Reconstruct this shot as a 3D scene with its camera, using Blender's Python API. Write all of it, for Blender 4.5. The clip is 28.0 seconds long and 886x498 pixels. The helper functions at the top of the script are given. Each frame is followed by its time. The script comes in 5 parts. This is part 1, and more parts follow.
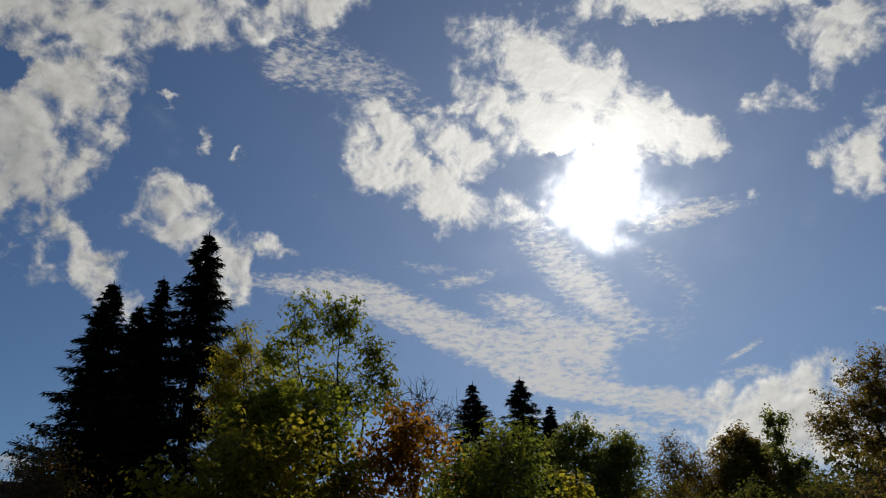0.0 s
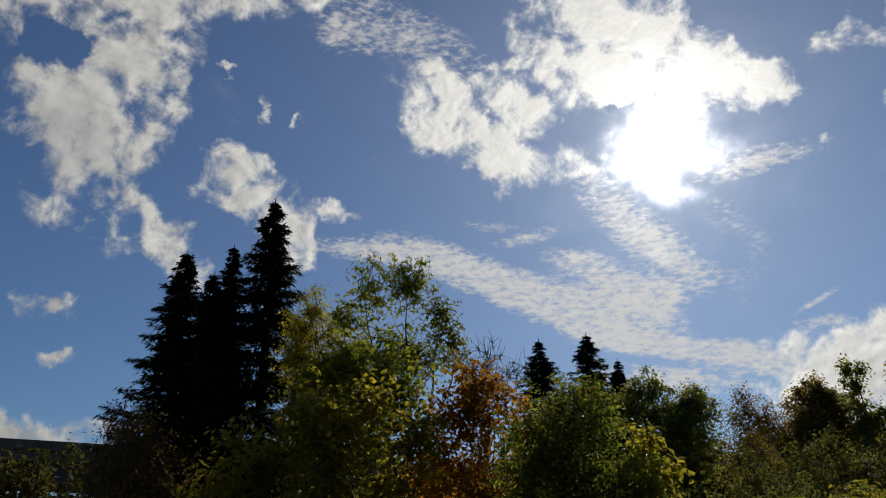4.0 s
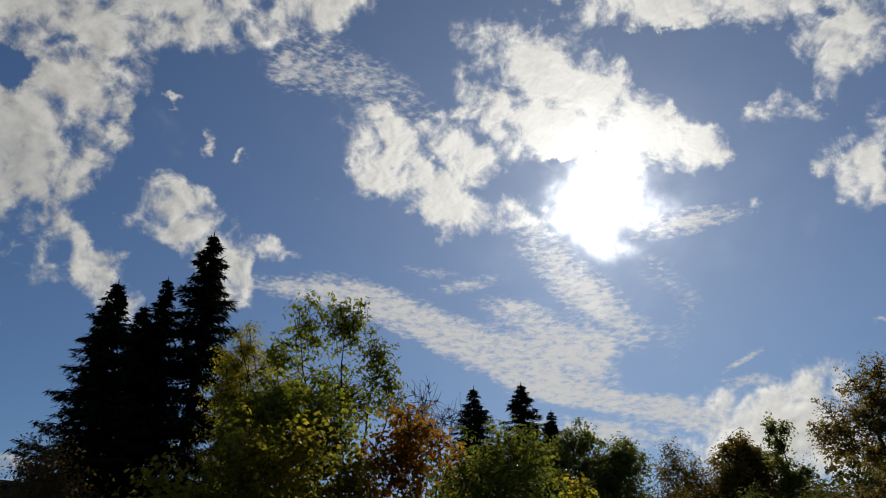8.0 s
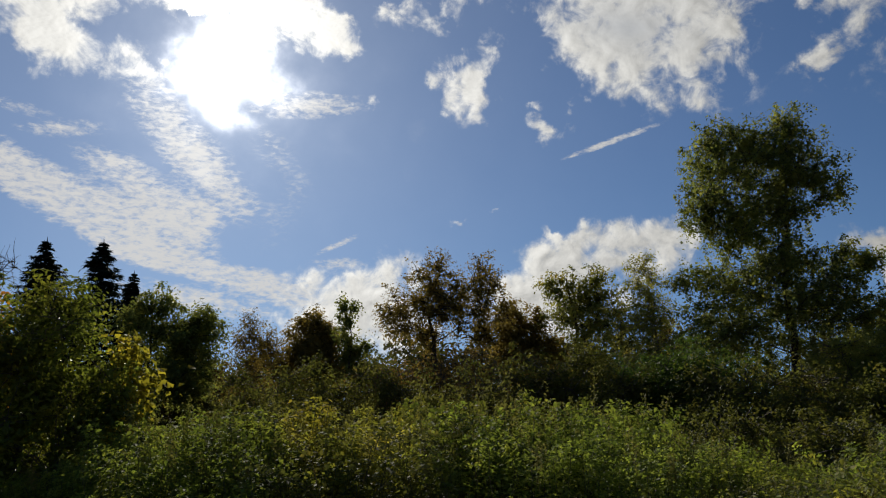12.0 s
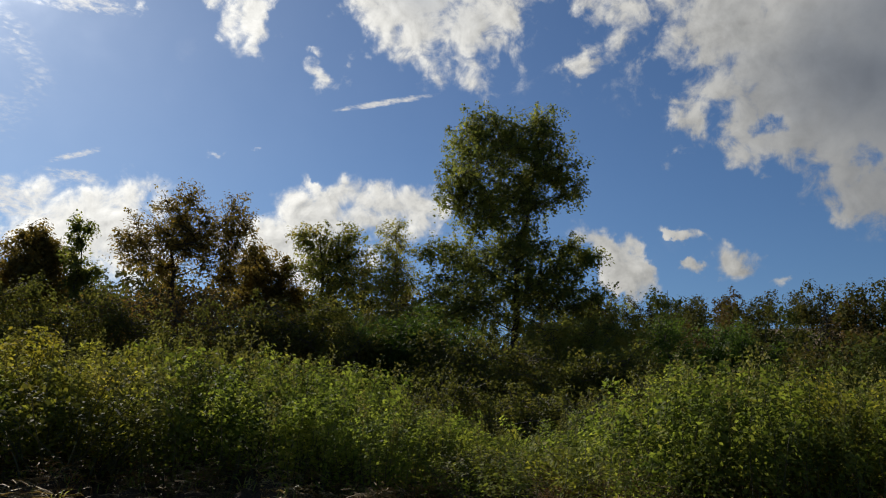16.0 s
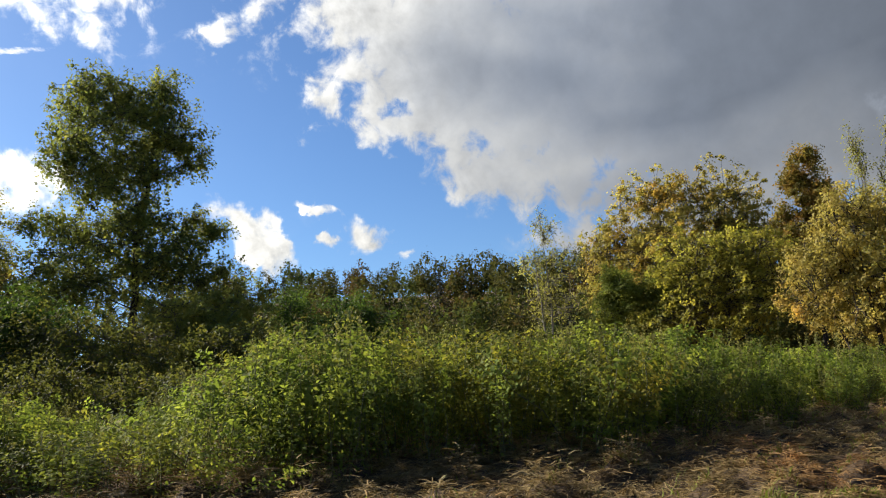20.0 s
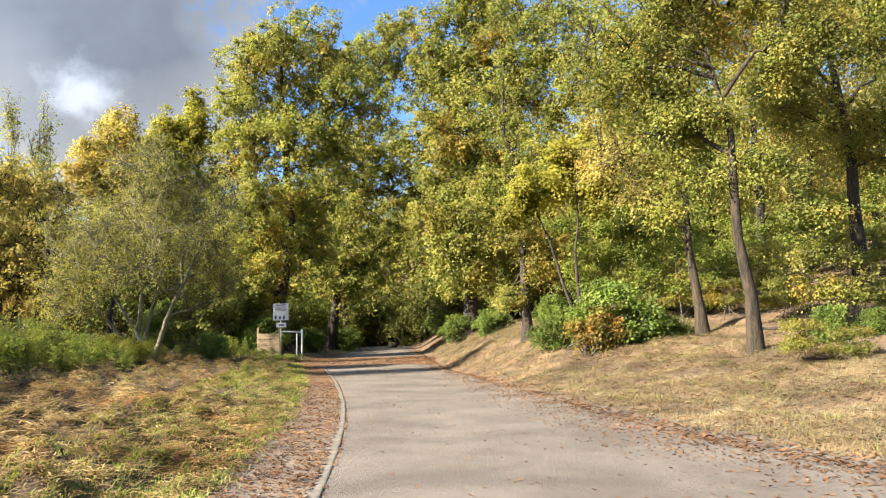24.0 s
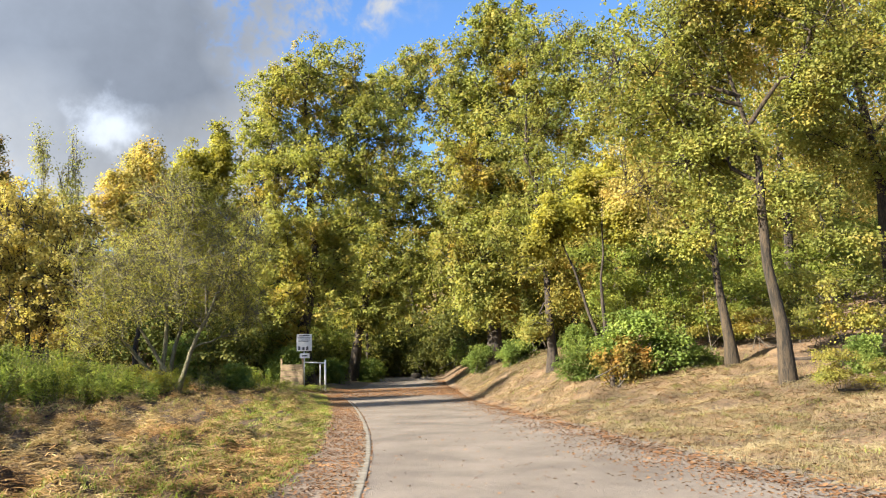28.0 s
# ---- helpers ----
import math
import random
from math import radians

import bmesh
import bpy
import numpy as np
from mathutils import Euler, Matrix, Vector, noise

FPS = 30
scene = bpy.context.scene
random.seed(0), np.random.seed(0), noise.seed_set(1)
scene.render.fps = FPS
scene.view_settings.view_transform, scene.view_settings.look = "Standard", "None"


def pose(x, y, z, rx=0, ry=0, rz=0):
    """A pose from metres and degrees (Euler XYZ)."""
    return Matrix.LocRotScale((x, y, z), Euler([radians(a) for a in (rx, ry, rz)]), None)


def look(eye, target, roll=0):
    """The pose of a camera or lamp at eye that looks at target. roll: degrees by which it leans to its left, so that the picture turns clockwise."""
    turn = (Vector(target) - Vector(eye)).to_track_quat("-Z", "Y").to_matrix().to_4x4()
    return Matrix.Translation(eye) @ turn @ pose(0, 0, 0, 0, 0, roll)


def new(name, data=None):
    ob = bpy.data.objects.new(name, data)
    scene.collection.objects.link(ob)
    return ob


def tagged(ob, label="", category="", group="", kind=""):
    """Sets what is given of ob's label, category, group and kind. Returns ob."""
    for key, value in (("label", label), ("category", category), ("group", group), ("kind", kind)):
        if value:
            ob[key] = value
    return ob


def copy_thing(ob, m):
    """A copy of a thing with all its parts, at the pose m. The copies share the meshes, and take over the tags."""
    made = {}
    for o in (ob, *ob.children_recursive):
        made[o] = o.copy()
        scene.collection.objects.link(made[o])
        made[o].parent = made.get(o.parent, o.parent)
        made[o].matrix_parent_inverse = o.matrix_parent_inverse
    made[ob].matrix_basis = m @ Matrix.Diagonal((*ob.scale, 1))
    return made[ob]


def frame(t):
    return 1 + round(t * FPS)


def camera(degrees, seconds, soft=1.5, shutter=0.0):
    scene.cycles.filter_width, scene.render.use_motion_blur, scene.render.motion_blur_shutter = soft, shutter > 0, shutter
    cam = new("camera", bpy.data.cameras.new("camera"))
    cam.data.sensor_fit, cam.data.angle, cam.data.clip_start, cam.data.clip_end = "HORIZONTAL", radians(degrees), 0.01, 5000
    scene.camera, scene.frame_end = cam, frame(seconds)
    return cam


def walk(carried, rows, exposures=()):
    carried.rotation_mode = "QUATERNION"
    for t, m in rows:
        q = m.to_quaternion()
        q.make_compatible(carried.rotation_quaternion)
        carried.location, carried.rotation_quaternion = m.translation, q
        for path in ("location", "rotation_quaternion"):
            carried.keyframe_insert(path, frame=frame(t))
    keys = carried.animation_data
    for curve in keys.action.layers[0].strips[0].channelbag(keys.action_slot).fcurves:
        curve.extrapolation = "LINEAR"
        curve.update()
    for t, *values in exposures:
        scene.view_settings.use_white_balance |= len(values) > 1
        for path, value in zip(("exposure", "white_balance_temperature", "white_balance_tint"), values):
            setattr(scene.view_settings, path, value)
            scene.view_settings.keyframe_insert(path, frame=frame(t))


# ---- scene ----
cam = camera(58.6, 28.0, soft=1.15)
PATH = [
    (0.0, pose(0.015, 0.123, 1.354, 115.85, 0.78, -0.58)),
    (0.5, pose(0.012, 0.102, 1.352, 116.27, 1.45, 2.41)),
    (1.0, pose(0.015, 0.102, 1.373, 115.63, 2.26, 4.08)),
    (1.5, pose(0.006, 0.146, 1.367, 114.53, 2.34, 5.38)),
    (2.0, pose(-0.034, 0.156, 1.345, 110.61, 1.82, 5.96)),
    (2.5, pose(-0.056, 0.128, 1.321, 109.49, 1.47, 7.66)),
    (4.5, pose(-0.018, -0.015, 1.312, 115.71, 0.91, 2.48)),
    (5.0, pose(-0.028, -0.030, 1.335, 118.73, 1.20, 0.69)),
    (5.5, pose(-0.036, -0.016, 1.312, 120.35, 0.90, -0.81)),
    (6.0, pose(-0.024, -0.042, 1.317, 120.86, 0.83, -2.05)),
    (6.5, pose(-0.053, -0.002, 1.331, 121.10, 1.31, -2.68)),
    (7.0, pose(-0.073, 0.022, 1.317, 120.97, 1.03, -2.87)),
    (7.5, pose(-0.077, 0.061, 1.306, 119.29, 0.54, -2.55)),
    (8.0, pose(-0.070, 0.080, 1.306, 116.19, 0.06, -0.79)),
    (8.5, pose(-0.071, 0.097, 1.319, 112.83, 0.69, 1.58)),
    (9.0, pose(-0.071, 0.094, 1.300, 111.19, 0.60, 3.25)),
    (9.5, pose(-0.072, 0.095, 1.300, 110.83, 0.85, 3.54)),
    (10.0, pose(-0.069, 0.052, 1.287, 110.84, 1.06, 1.58)),
    (10.5, pose(-0.033, 0.075, 1.294, 110.88, 1.90, -5.85)),
    (11.0, pose(0.035, 0.057, 1.260, 110.39, 2.40, -15.07)),
    (11.5, pose(0.219, 0.107, 1.264, 108.26, 1.79, -23.26)),
    (12.0, pose(0.347, 0.133, 1.239, 106.54, 2.01, -29.79)),
    (12.5, pose(0.318, 0.115, 1.237, 105.35, 1.83, -34.67)),
    (13.0, pose(0.294, 0.110, 1.251, 104.01, 1.15, -39.57)),
    (13.5, pose(0.241, 0.123, 1.242, 102.54, 0.96, -42.45)),
    (15.5, pose(0.122, -0.029, 1.305, 103.01, -2.35, -49.18)),
    (16.0, pose(0.101, -0.036, 1.308, 103.05, -2.26, -49.22)),
    (16.5, pose(0.091, -0.041, 1.303, 103.15, -2.20, -49.00)),
    (17.0, pose(0.129, -0.048, 1.310, 104.01, -1.64, -50.87)),
    (17.5, pose(0.152, -0.053, 1.301, 104.54, -0.22, -56.92)),
    (18.0, pose(0.099, -0.062, 1.275, 104.76, -0.59, -63.94)),
    (18.5, pose(0.097, -0.121, 1.281, 104.80, -1.20, -69.49)),
    (19.0, pose(0.229, -0.213, 1.274, 103.98, 0.06, -70.58)),
    (19.5, pose(0.346, -0.334, 1.261, 102.48, 1.35, -72.27)),
    (20.0, pose(0.382, -0.404, 1.249, 100.97, 3.33, -74.52)),
    (20.5, pose(0.367, -0.437, 1.249, 100.26, 4.59, -78.03)),
    (21.0, pose(0.294, -0.371, 1.253, 99.84, 4.50, -87.68)),
    (21.5, pose(0.334, -0.504, 1.256, 99.35, 2.88, -102.23)),
    (22.0, pose(0.258, -0.534, 1.256, 99.39, 1.30, -114.10)),
    (22.5, pose(0.216, -0.575, 1.271, 98.37, 1.38, -126.33)),
    (24.5, pose(0.362, -0.239, 1.292, 95.98, 0.74, -133.86)),
    (25.0, pose(0.399, -0.277, 1.284, 96.08, -1.66, -133.67)),
    (25.5, pose(0.387, -0.395, 1.319, 95.75, 0.43, -132.78)),
    (26.0, pose(0.383, -0.407, 1.327, 98.85, 0.17, -129.63)),
    (26.5, pose(0.386, -0.402, 1.318, 98.50, 0.56, -129.52)),
    (27.0, pose(0.414, -0.355, 1.314, 97.73, 1.26, -130.13)),
    (27.5, pose(0.406, -0.319, 1.305, 98.11, 1.37, -131.06)),
    (28.0, pose(0.409, -0.308, 1.299, 98.22, 1.48, -131.39)),
]
walk(cam, PATH, [(0.0, -0.5), (1.0, -0.4), (2.0, -0.1), (2.5, -0.05), (4.5, -0.5), (5.0, -0.6), (7.0, -0.5), (8.0, -0.4), (9.0, -0.15), (10.0, -0.25), (11.0, -0.45), (12.0, -0.2), (13.0, -0.05), (16.0, 0.04), (17.0, 0.1), (18.0, 0.45), (20.0, 1.08), (21.0, 1.35), (22.0, 1.75), (24.5, 2.2), (28.0, 2.18)])

# ---- sky, clouds and sun ----
SUN_AZ, SUN_EL = 13.8, 29.0
EYE = 1.3


def heading(az, el):
    """Unit vector of a compass bearing (clockwise from +y) and a height, in degrees."""
    a, e = radians(az), radians(el)
    return Vector((math.sin(a) * math.cos(e), math.cos(a) * math.cos(e), math.sin(e)))


SUN_DIR = heading(SUN_AZ, SUN_EL)
world = bpy.data.worlds.new("sky")
scene.world = world
world.use_nodes = True
wt = world.node_tree
wt.nodes.clear()


class Graph:
    """Short calls for building a node tree."""

    def __init__(self, tree):
        self.tree = tree

    def add(self, kind, **props):
        n = self.tree.nodes.new(kind)
        for k, v in props.items():
            setattr(n, k, v)
        return n

    def link(self, a, b):
        self.tree.links.new(a, b)

    def put(self, sock, v):
        if hasattr(v, "is_output"):
            self.link(v, sock)
        elif isinstance(v, tuple) and len(v) == 3 and sock.type == "RGBA":
            sock.default_value = (*v, 1)
        else:
            sock.default_value = v

    def math(self, op, a, b=0.0, c=0.0, clamp=False):
        n = self.add("ShaderNodeMath", operation=op, use_clamp=clamp)
        for i, v in enumerate((a, b, c)):
            self.put(n.inputs[i], v)
        return n.outputs[0]

    def ramp(self, v, lo, hi, out_lo=0.0, out_hi=1.0, smooth=True):
        n = self.add("ShaderNodeMapRange", interpolation_type="SMOOTHSTEP" if smooth else "LINEAR")
        for i, q in enumerate((v, lo, hi, out_lo, out_hi)):
            self.put(n.inputs[i], q)
        return n.outputs[0]

    def mix(self, f, a, b, blend="MIX"):
        n = self.add("ShaderNodeMix", data_type="RGBA", blend_type=blend)
        self.put(n.inputs[0], f)
        self.put(n.inputs[6], a)
        self.put(n.inputs[7], b)
        return n.outputs[2]

    def noise(self, vec, scale, detail=4.0, rough=0.55, distort=0.0):
        n = self.add("ShaderNodeTexNoise")
        if vec is not None:
            self.link(vec, n.inputs["Vector"])
        n.inputs["Scale"].default_value = scale
        n.inputs["Detail"].default_value = detail
        n.inputs["Roughness"].default_value = rough
        n.inputs["Distortion"].default_value = distort
        return n.outputs[0]

    def spread(self, vec, az, el, a, b, turn):
        """1 in the middle of an oval on the sky, falling to 0 at its rim."""
        c = heading(az, el)
        r = Vector((math.cos(radians(az)), -math.sin(radians(az)), 0))
        u = r.cross(c)
        ct, st = math.cos(radians(turn)), math.sin(radians(turn))
        x, z = r * ct + u * st, u * ct - r * st
        m = Matrix((x, c, z)).transposed()
        n = self.add("ShaderNodeMapping", vector_type="TEXTURE")
        n.inputs["Location"].default_value = c
        n.inputs["Rotation"].default_value = m.to_euler()
        n.inputs["Scale"].default_value = (radians(a), 4.0, radians(b))
        self.link(vec, n.inputs["Vector"])
        g = self.add("ShaderNodeTexGradient", gradient_type="SPHERICAL")
        self.link(n.outputs[0], g.inputs[0])
        return g.outputs[1]


W = Graph(wt)
way = W.add("ShaderNodeTexCoord").outputs["Generated"]
nish = W.add("ShaderNodeTexSky", sky_type="NISHITA", sun_disc=False, sun_elevation=radians(SUN_EL),
             sun_rotation=radians(SUN_AZ), altitude=200.0, air_density=1.0, dust_density=0.25, ozone_density=2.5)
SKY = 0.058
blue = W.mix(1.0, nish.outputs[0], (SKY * 0.70, SKY * 0.90, SKY * 1.13), "MULTIPLY")

# each oval: bearing, height, half length, half breadth, turn, weight
heaps, gaps, veils = [], [], []
# grey depths of the great cloud
shades = [(101.0, 24.5, 23.0, 14.0, 0, 0.9), (99.0, 26.5, 14.0, 3.6, -3, 1.0), (111.0, 21.0, 8.5, 5.0, 10, 1.0), (104.0, 40.0, 24.0, 10.0, 0, 0.9), (46.0, 30.6, 6.0, 2.4, -16, 0.32), (-31.0, 42.0, 11.0, 4.0, 12, 0.34), (-33.5, 29.5, 4.0, 5.0, 8, 0.28), (30.0, 40.5, 9.0, 3.0, -14, 0.26)]


def heap(*row):
    heaps.append(row)


def gap_in(*row):
    gaps.append(row)


def veil(*row):
    veils.append(row)


# heaped clouds above the spruces
heap(-34.8, 39.4, 6.0, 3.9, 22, 1.20)
heap(-25.3, 42.3, 5.7, 3.2, 16, 1.10)
heap(-22.4, 40.4, 3.4, 1.9, -2, 0.90)
heap(-13.4, 44.4, 4.0, 2.8, 8, 1.00)
heap(-15.1, 41.5, 1.5, 1.7, 9, 0.70)
heap(-28.1, 37.1, 2.9, 2.2, 16, 1.00)
heap(-29.4, 34.0, 2.5, 2.0, 16, 0.85)
heap(-30.9, 27.8, 3.4, 4.9, 14, 1.20)
heap(-32.2, 31.2, 2.9, 2.9, 17, 1.00)
heap(-25.5, 31.4, 0.9, 1.8, -4, 0.55)
heap(-25.2, 23.1, 4.2, 1.4, -42, 1.05)
heap(-28.6, 25.6, 1.9, 2.7, 12, 1.10)
heap(-19.5, 26.4, 3.2, 2.0, -24, 1.10)
heap(-16.1, 24.2, 1.6, 2.4, 5, 0.80)
heap(-12.6, 25.4, 1.8, 0.7, -21, 0.58)
heap(-17.6, 27.4, 2.3, 0.7, -36, 0.60)
heap(-24.2, 25.8, 1.4, 0.5, -12, 0.50)
heap(-18.7, 32.4, 0.4, 0.9, 21, 0.46)
heap(-15.7, 31.4, 0.6, 0.3, 27, 0.42)
heap(-10.2, 28.9, 1.0, 0.3, 14, 0.42)
heap(-21.8, 34.9, 0.9, 0.3, 11, 0.38)
heap(-25.9, 46.2, 13.2, 3.1, 18, 1.20)
gap_in(-34.7, 33.7, 1.7, 1.3, 19, 1.10)
# round the sun
heap(8.9, 39.2, 4.2, 2.7, -27, 0.95)
heap(13.6, 36.7, 3.7, 2.9, -20, 1.00)
heap(10.7, 34.2, 5.0, 2.0, -16, 1.00)
heap(4.6, 37.7, 2.2, 1.7, -29, 0.70)
heap(18.1, 33.2, 4.0, 1.8, -24, 0.95)
heap(22.1, 32.0, 2.2, 1.1, -24, 0.70)
heap(1.7, 36.0, 1.8, 0.6, 17, 0.50)
heap(0.3, 30.4, 5.3, 2.3, -35, 0.90)
heap(-3.3, 34.3, 3.3, 1.1, -19, 0.60)
heap(3.3, 32.8, 2.5, 1.5, -43, 0.70)
heap(7.2, 28.6, 1.8, 1.5, -55, 0.75)
heap(4.5, 26.1, 1.2, 0.7, -3, 0.55)
heap(-4.7, 31.4, 1.7, 1.6, -59, 0.70)
heap(20.6, 41.7, 4.8, 1.9, -7, 1.00)
heap(28.3, 41.2, 5.9, 2.5, -21, 1.15)
heap(33.7, 36.6, 3.6, 2.7, -34, 1.00)
heap(15.0, 41.8, 2.6, 1.6, 14, 0.80)
heap(28.1, 34.5, 1.0, 2.1, -44, 0.70)
heap(31.2, 33.0, 1.0, 1.4, -41, 0.60)
heap(33.5, 28.4, 1.3, 2.3, -19, 0.90)
heap(9.9, 44.5, 2.3, 0.9, -23, 0.75)
heap(29.5, 44.4, 9.5, 3.1, -23, 1.20)
heap(25.4, 27.4, 0.8, 0.4, -61, 0.55)
gap_in(24.4, 37.0, 3.8, 1.9, -17, 1.00)
gap_in(18.9, 38.6, 1.9, 1.4, -13, 0.65)
gap_in(33.4, 38.0, 1.0, 0.6, -24, 0.70)
gap_in(12.3, 31.7, 1.4, 0.7, -8, 0.90)
gap_in(0.4, 32.4, 2.5, 0.4, -37, 0.40)
# thin rippled cloud below the sun, and faint streaks
veil(-11.3, 22.9, 4.0, 0.7, -5, 0.75)
veil(-6.5, 22.6, 3.6, 1.3, -9, 0.95)
veil(-1.3, 21.0, 4.3, 1.3, -21, 1.20)
veil(3.8, 18.9, 4.4, 1.4, -24, 1.35)
veil(8.8, 17.4, 4.1, 1.7, -16, 1.30)
veil(9.0, 20.0, 3.9, 1.2, -21, 1.05)
veil(11.8, 18.4, 1.7, 1.3, -5, 1.10)
veil(14.4, 14.8, 6.3, 0.7, -8, 1.05)
veil(18.1, 13.4, 5.0, 0.7, -14, 1.10)
veil(12.6, 12.8, 4.5, 0.9, -9, 1.10)
veil(9.4, 15.8, 3.5, 0.7, -9, 0.90)
veil(9.6, 25.0, 4.2, 1.5, -51, 0.72)
veil(12.6, 21.9, 3.7, 1.7, -49, 0.68)
veil(14.9, 20.0, 2.3, 1.2, -27, 0.38)
veil(17.5, 23.5, 2.7, 1.3, -50, 0.29)
veil(2.8, 23.6, 2.4, 0.5, 9, 0.70)
veil(6.2, 22.0, 2.4, 0.6, -9, 0.70)
veil(-0.3, 24.5, 2.0, 0.4, -6, 0.55)
veil(-7.1, 38.2, 6.3, 1.8, -24, 0.62)
veil(-12.4, 37.9, 2.1, 1.2, -9, 0.60)
veil(20.1, 26.8, 3.5, 0.8, 4, 1.00)
veil(18.6, 19.2, 1.2, 3.5, -27, 0.20)
veil(22.5, 17.0, 1.6, 0.2, 24, 0.75)
heap(-34.0, 8.9, 7.0, 1.2, 3, 1.0)
heap(-32.2, 17.1, 1.4, 0.9, 6, 0.55)
heap(-30.8, 14.3, 1.2, 0.6, 5, 0.50)
# low heaps behind the oaks
heap(26.3, 11.6, 6.9, 3.3, 3, 1.10)
heap(35.1, 12.1, 4.9, 2.5, -3, 1.05)
heap(39.7, 13.6, 4.4, 2.4, 8, 1.00)
heap(43.9, 14.5, 4.3, 2.5, 5, 1.05)
heap(47.2, 15.3, 2.1, 1.3, -7, 0.80)
heap(32.1, 18.8, 0.8, 0.3, -3, 0.58)
heap(34.5, 18.8, 0.6, 0.2, -3, 0.52)
heap(39.0, 16.8, 1.0, 0.4, -25, 0.45)
# puffs between the sun and the great cloud
heap(45.4, 30.6, 7.1, 3.0, -34, 1.10)
heap(50.9, 29.1, 3.0, 2.5, 3, 1.00)
heap(47.1, 33.5, 9.2, 3.6, -11, 1.20)
heap(31.5, 27.7, 1.2, 1.4, 27, 0.80)
heap(32.4, 30.0, 1.6, 0.9, -15, 0.65)
heap(34.5, 30.6, 0.8, 0.8, -4, 0.58)
heap(30.9, 33.3, 3.1, 1.1, -2, 0.78)
heap(38.9, 24.7, 1.5, 0.9, -6, 0.70)
heap(41.2, 25.4, 0.7, 1.5, 1, 0.68)
heap(37.8, 26.7, 1.0, 0.5, -15, 0.55)
heap(35.1, 26.9, 0.8, 0.5, -4, 0.50)
heap(23.8, 26.9, 0.4, 0.4, 1, 0.55)
veil(43.8, 23.3, 2.9, 0.2, 13, 1.30)
veil(22.6, 15.6, 2.0, 0.4, 0, 0.60)
# the great grey cloud and its ragged rim
heap(60.1, 29.9, 2.9, 1.4, -13, 0.82)
heap(58.8, 26.3, 1.3, 1.1, -2, 0.78)
heap(70.0, 27.6, 4.7, 3.7, -8, 1.30)
heap(76.5, 24.1, 6.7, 5.4, -10, 1.70)
heap(67.1, 22.0, 1.3, 3.3, 4, 0.85)
heap(69.8, 19.6, 3.3, 1.5, -5, 0.90)
heap(72.2, 21.3, 2.2, 2.0, -27, 0.90)
heap(79.0, 16.6, 3.6, 2.8, -29, 1.25)
gap_in(72.3, 21.2, 1.0, 0.7, -27, 0.90)
gap_in(68.9, 21.5, 0.9, 1.3, -5, 0.45)
gap_in(66.9, 26.0, 1.0, 1.1, -6, 0.40)
heap(70.2, 12.1, 1.8, 1.1, -15, 0.81)
heap(72.3, 10.8, 1.5, 0.5, -13, 0.68)
heap(66.2, 14.2, 1.7, 0.5, -25, 0.53)
heap(66.9, 11.4, 0.9, 0.5, -2, 0.55)
heap(61.3, 12.5, 3.0, 1.2, -42, 0.85)
heap(85.0, 22.0, 8.6, 7.0, -22, 1.8)
heap(86.5, 17.6, 6.0, 3.2, -14, 1.2)
heap(98.0, 20.5, 15.0, 8.4, 0, 1.9)
heap(107.2, 21.6, 10.2, 9.6, 8, 2.0)
heap(94.0, 38.0, 21.0, 12.0, 0, 1.9)


# the ovals are bent out of shape before use
warp = W.add("ShaderNodeTexNoise")
W.link(way, warp.inputs["Vector"])
warp.inputs["Scale"].default_value, warp.inputs["Detail"].default_value = 24.0, 6.0
warp.inputs["Roughness"].default_value = 0.6
shift = W.add("ShaderNodeVectorMath", operation="MULTIPLY_ADD")
W.link(warp.outputs["Color"], shift.inputs[0])
shift.inputs[1].default_value = (0.075, 0.075, 0.075)
W.link(way, shift.inputs[2])
bent = W.add("ShaderNodeVectorMath", operation="SUBTRACT")
W.link(shift.outputs[0], bent.inputs[0])
bent.inputs[1].default_value = (0.0375, 0.0375, 0.0375)
crooked = bent.outputs[0]


def field(rows, grow, blend=0.0, vec=None):
    total = 0.0
    for az, el, a, b, turn, w in rows:
        one = W.math("MULTIPLY", W.spread(vec or way, az, el, a * grow, b * grow, turn), w)
        if total == 0.0:
            total = one
        else:
            total = W.math("SMOOTH_MAX", total, one, blend) if blend else W.math("ADD", total, one)
    return total


big = W.noise(way, 8.0, 6.0, 0.58, 0.25)
fine = W.noise(way, 30.0, 6.0, 0.60, 0.35)
rough = W.math("MULTIPLY_ADD", fine, 0.7, big)
mass = W.math("SUBTRACT", field(heaps, 1.7, 0.12, crooked), W.math("MULTIPLY", field(gaps, 1.5, 0.0, crooked), 0.8))
shade = field(shades, 1.6, 0.2)
body = W.math("MULTIPLY_ADD", W.math("MULTIPLY", W.math("SUBTRACT", rough, 0.85), 2.5), W.ramp(mass, 0.02, 0.34), mass)
cover = W.math("MULTIPLY", W.ramp(body, 0.16, 0.74), W.ramp(body, 0.2, 1.0, 0.86, 1.0))
toward = W.add("ShaderNodeVectorMath", operation="MULTIPLY_ADD")
W.link(way, toward.inputs[0])
toward.inputs[1].default_value = (0.98, 0.98, 0.98)
toward.inputs[2].default_value = SUN_DIR * 0.02
sunward = W.math("MULTIPLY_ADD", W.noise(toward.outputs[0], 30.0, 6.0, 0.60, 0.35), 0.7, W.noise(toward.outputs[0], 8.0, 6.0, 0.58, 0.25))
relief = W.math("SUBTRACT", rough, sunward)
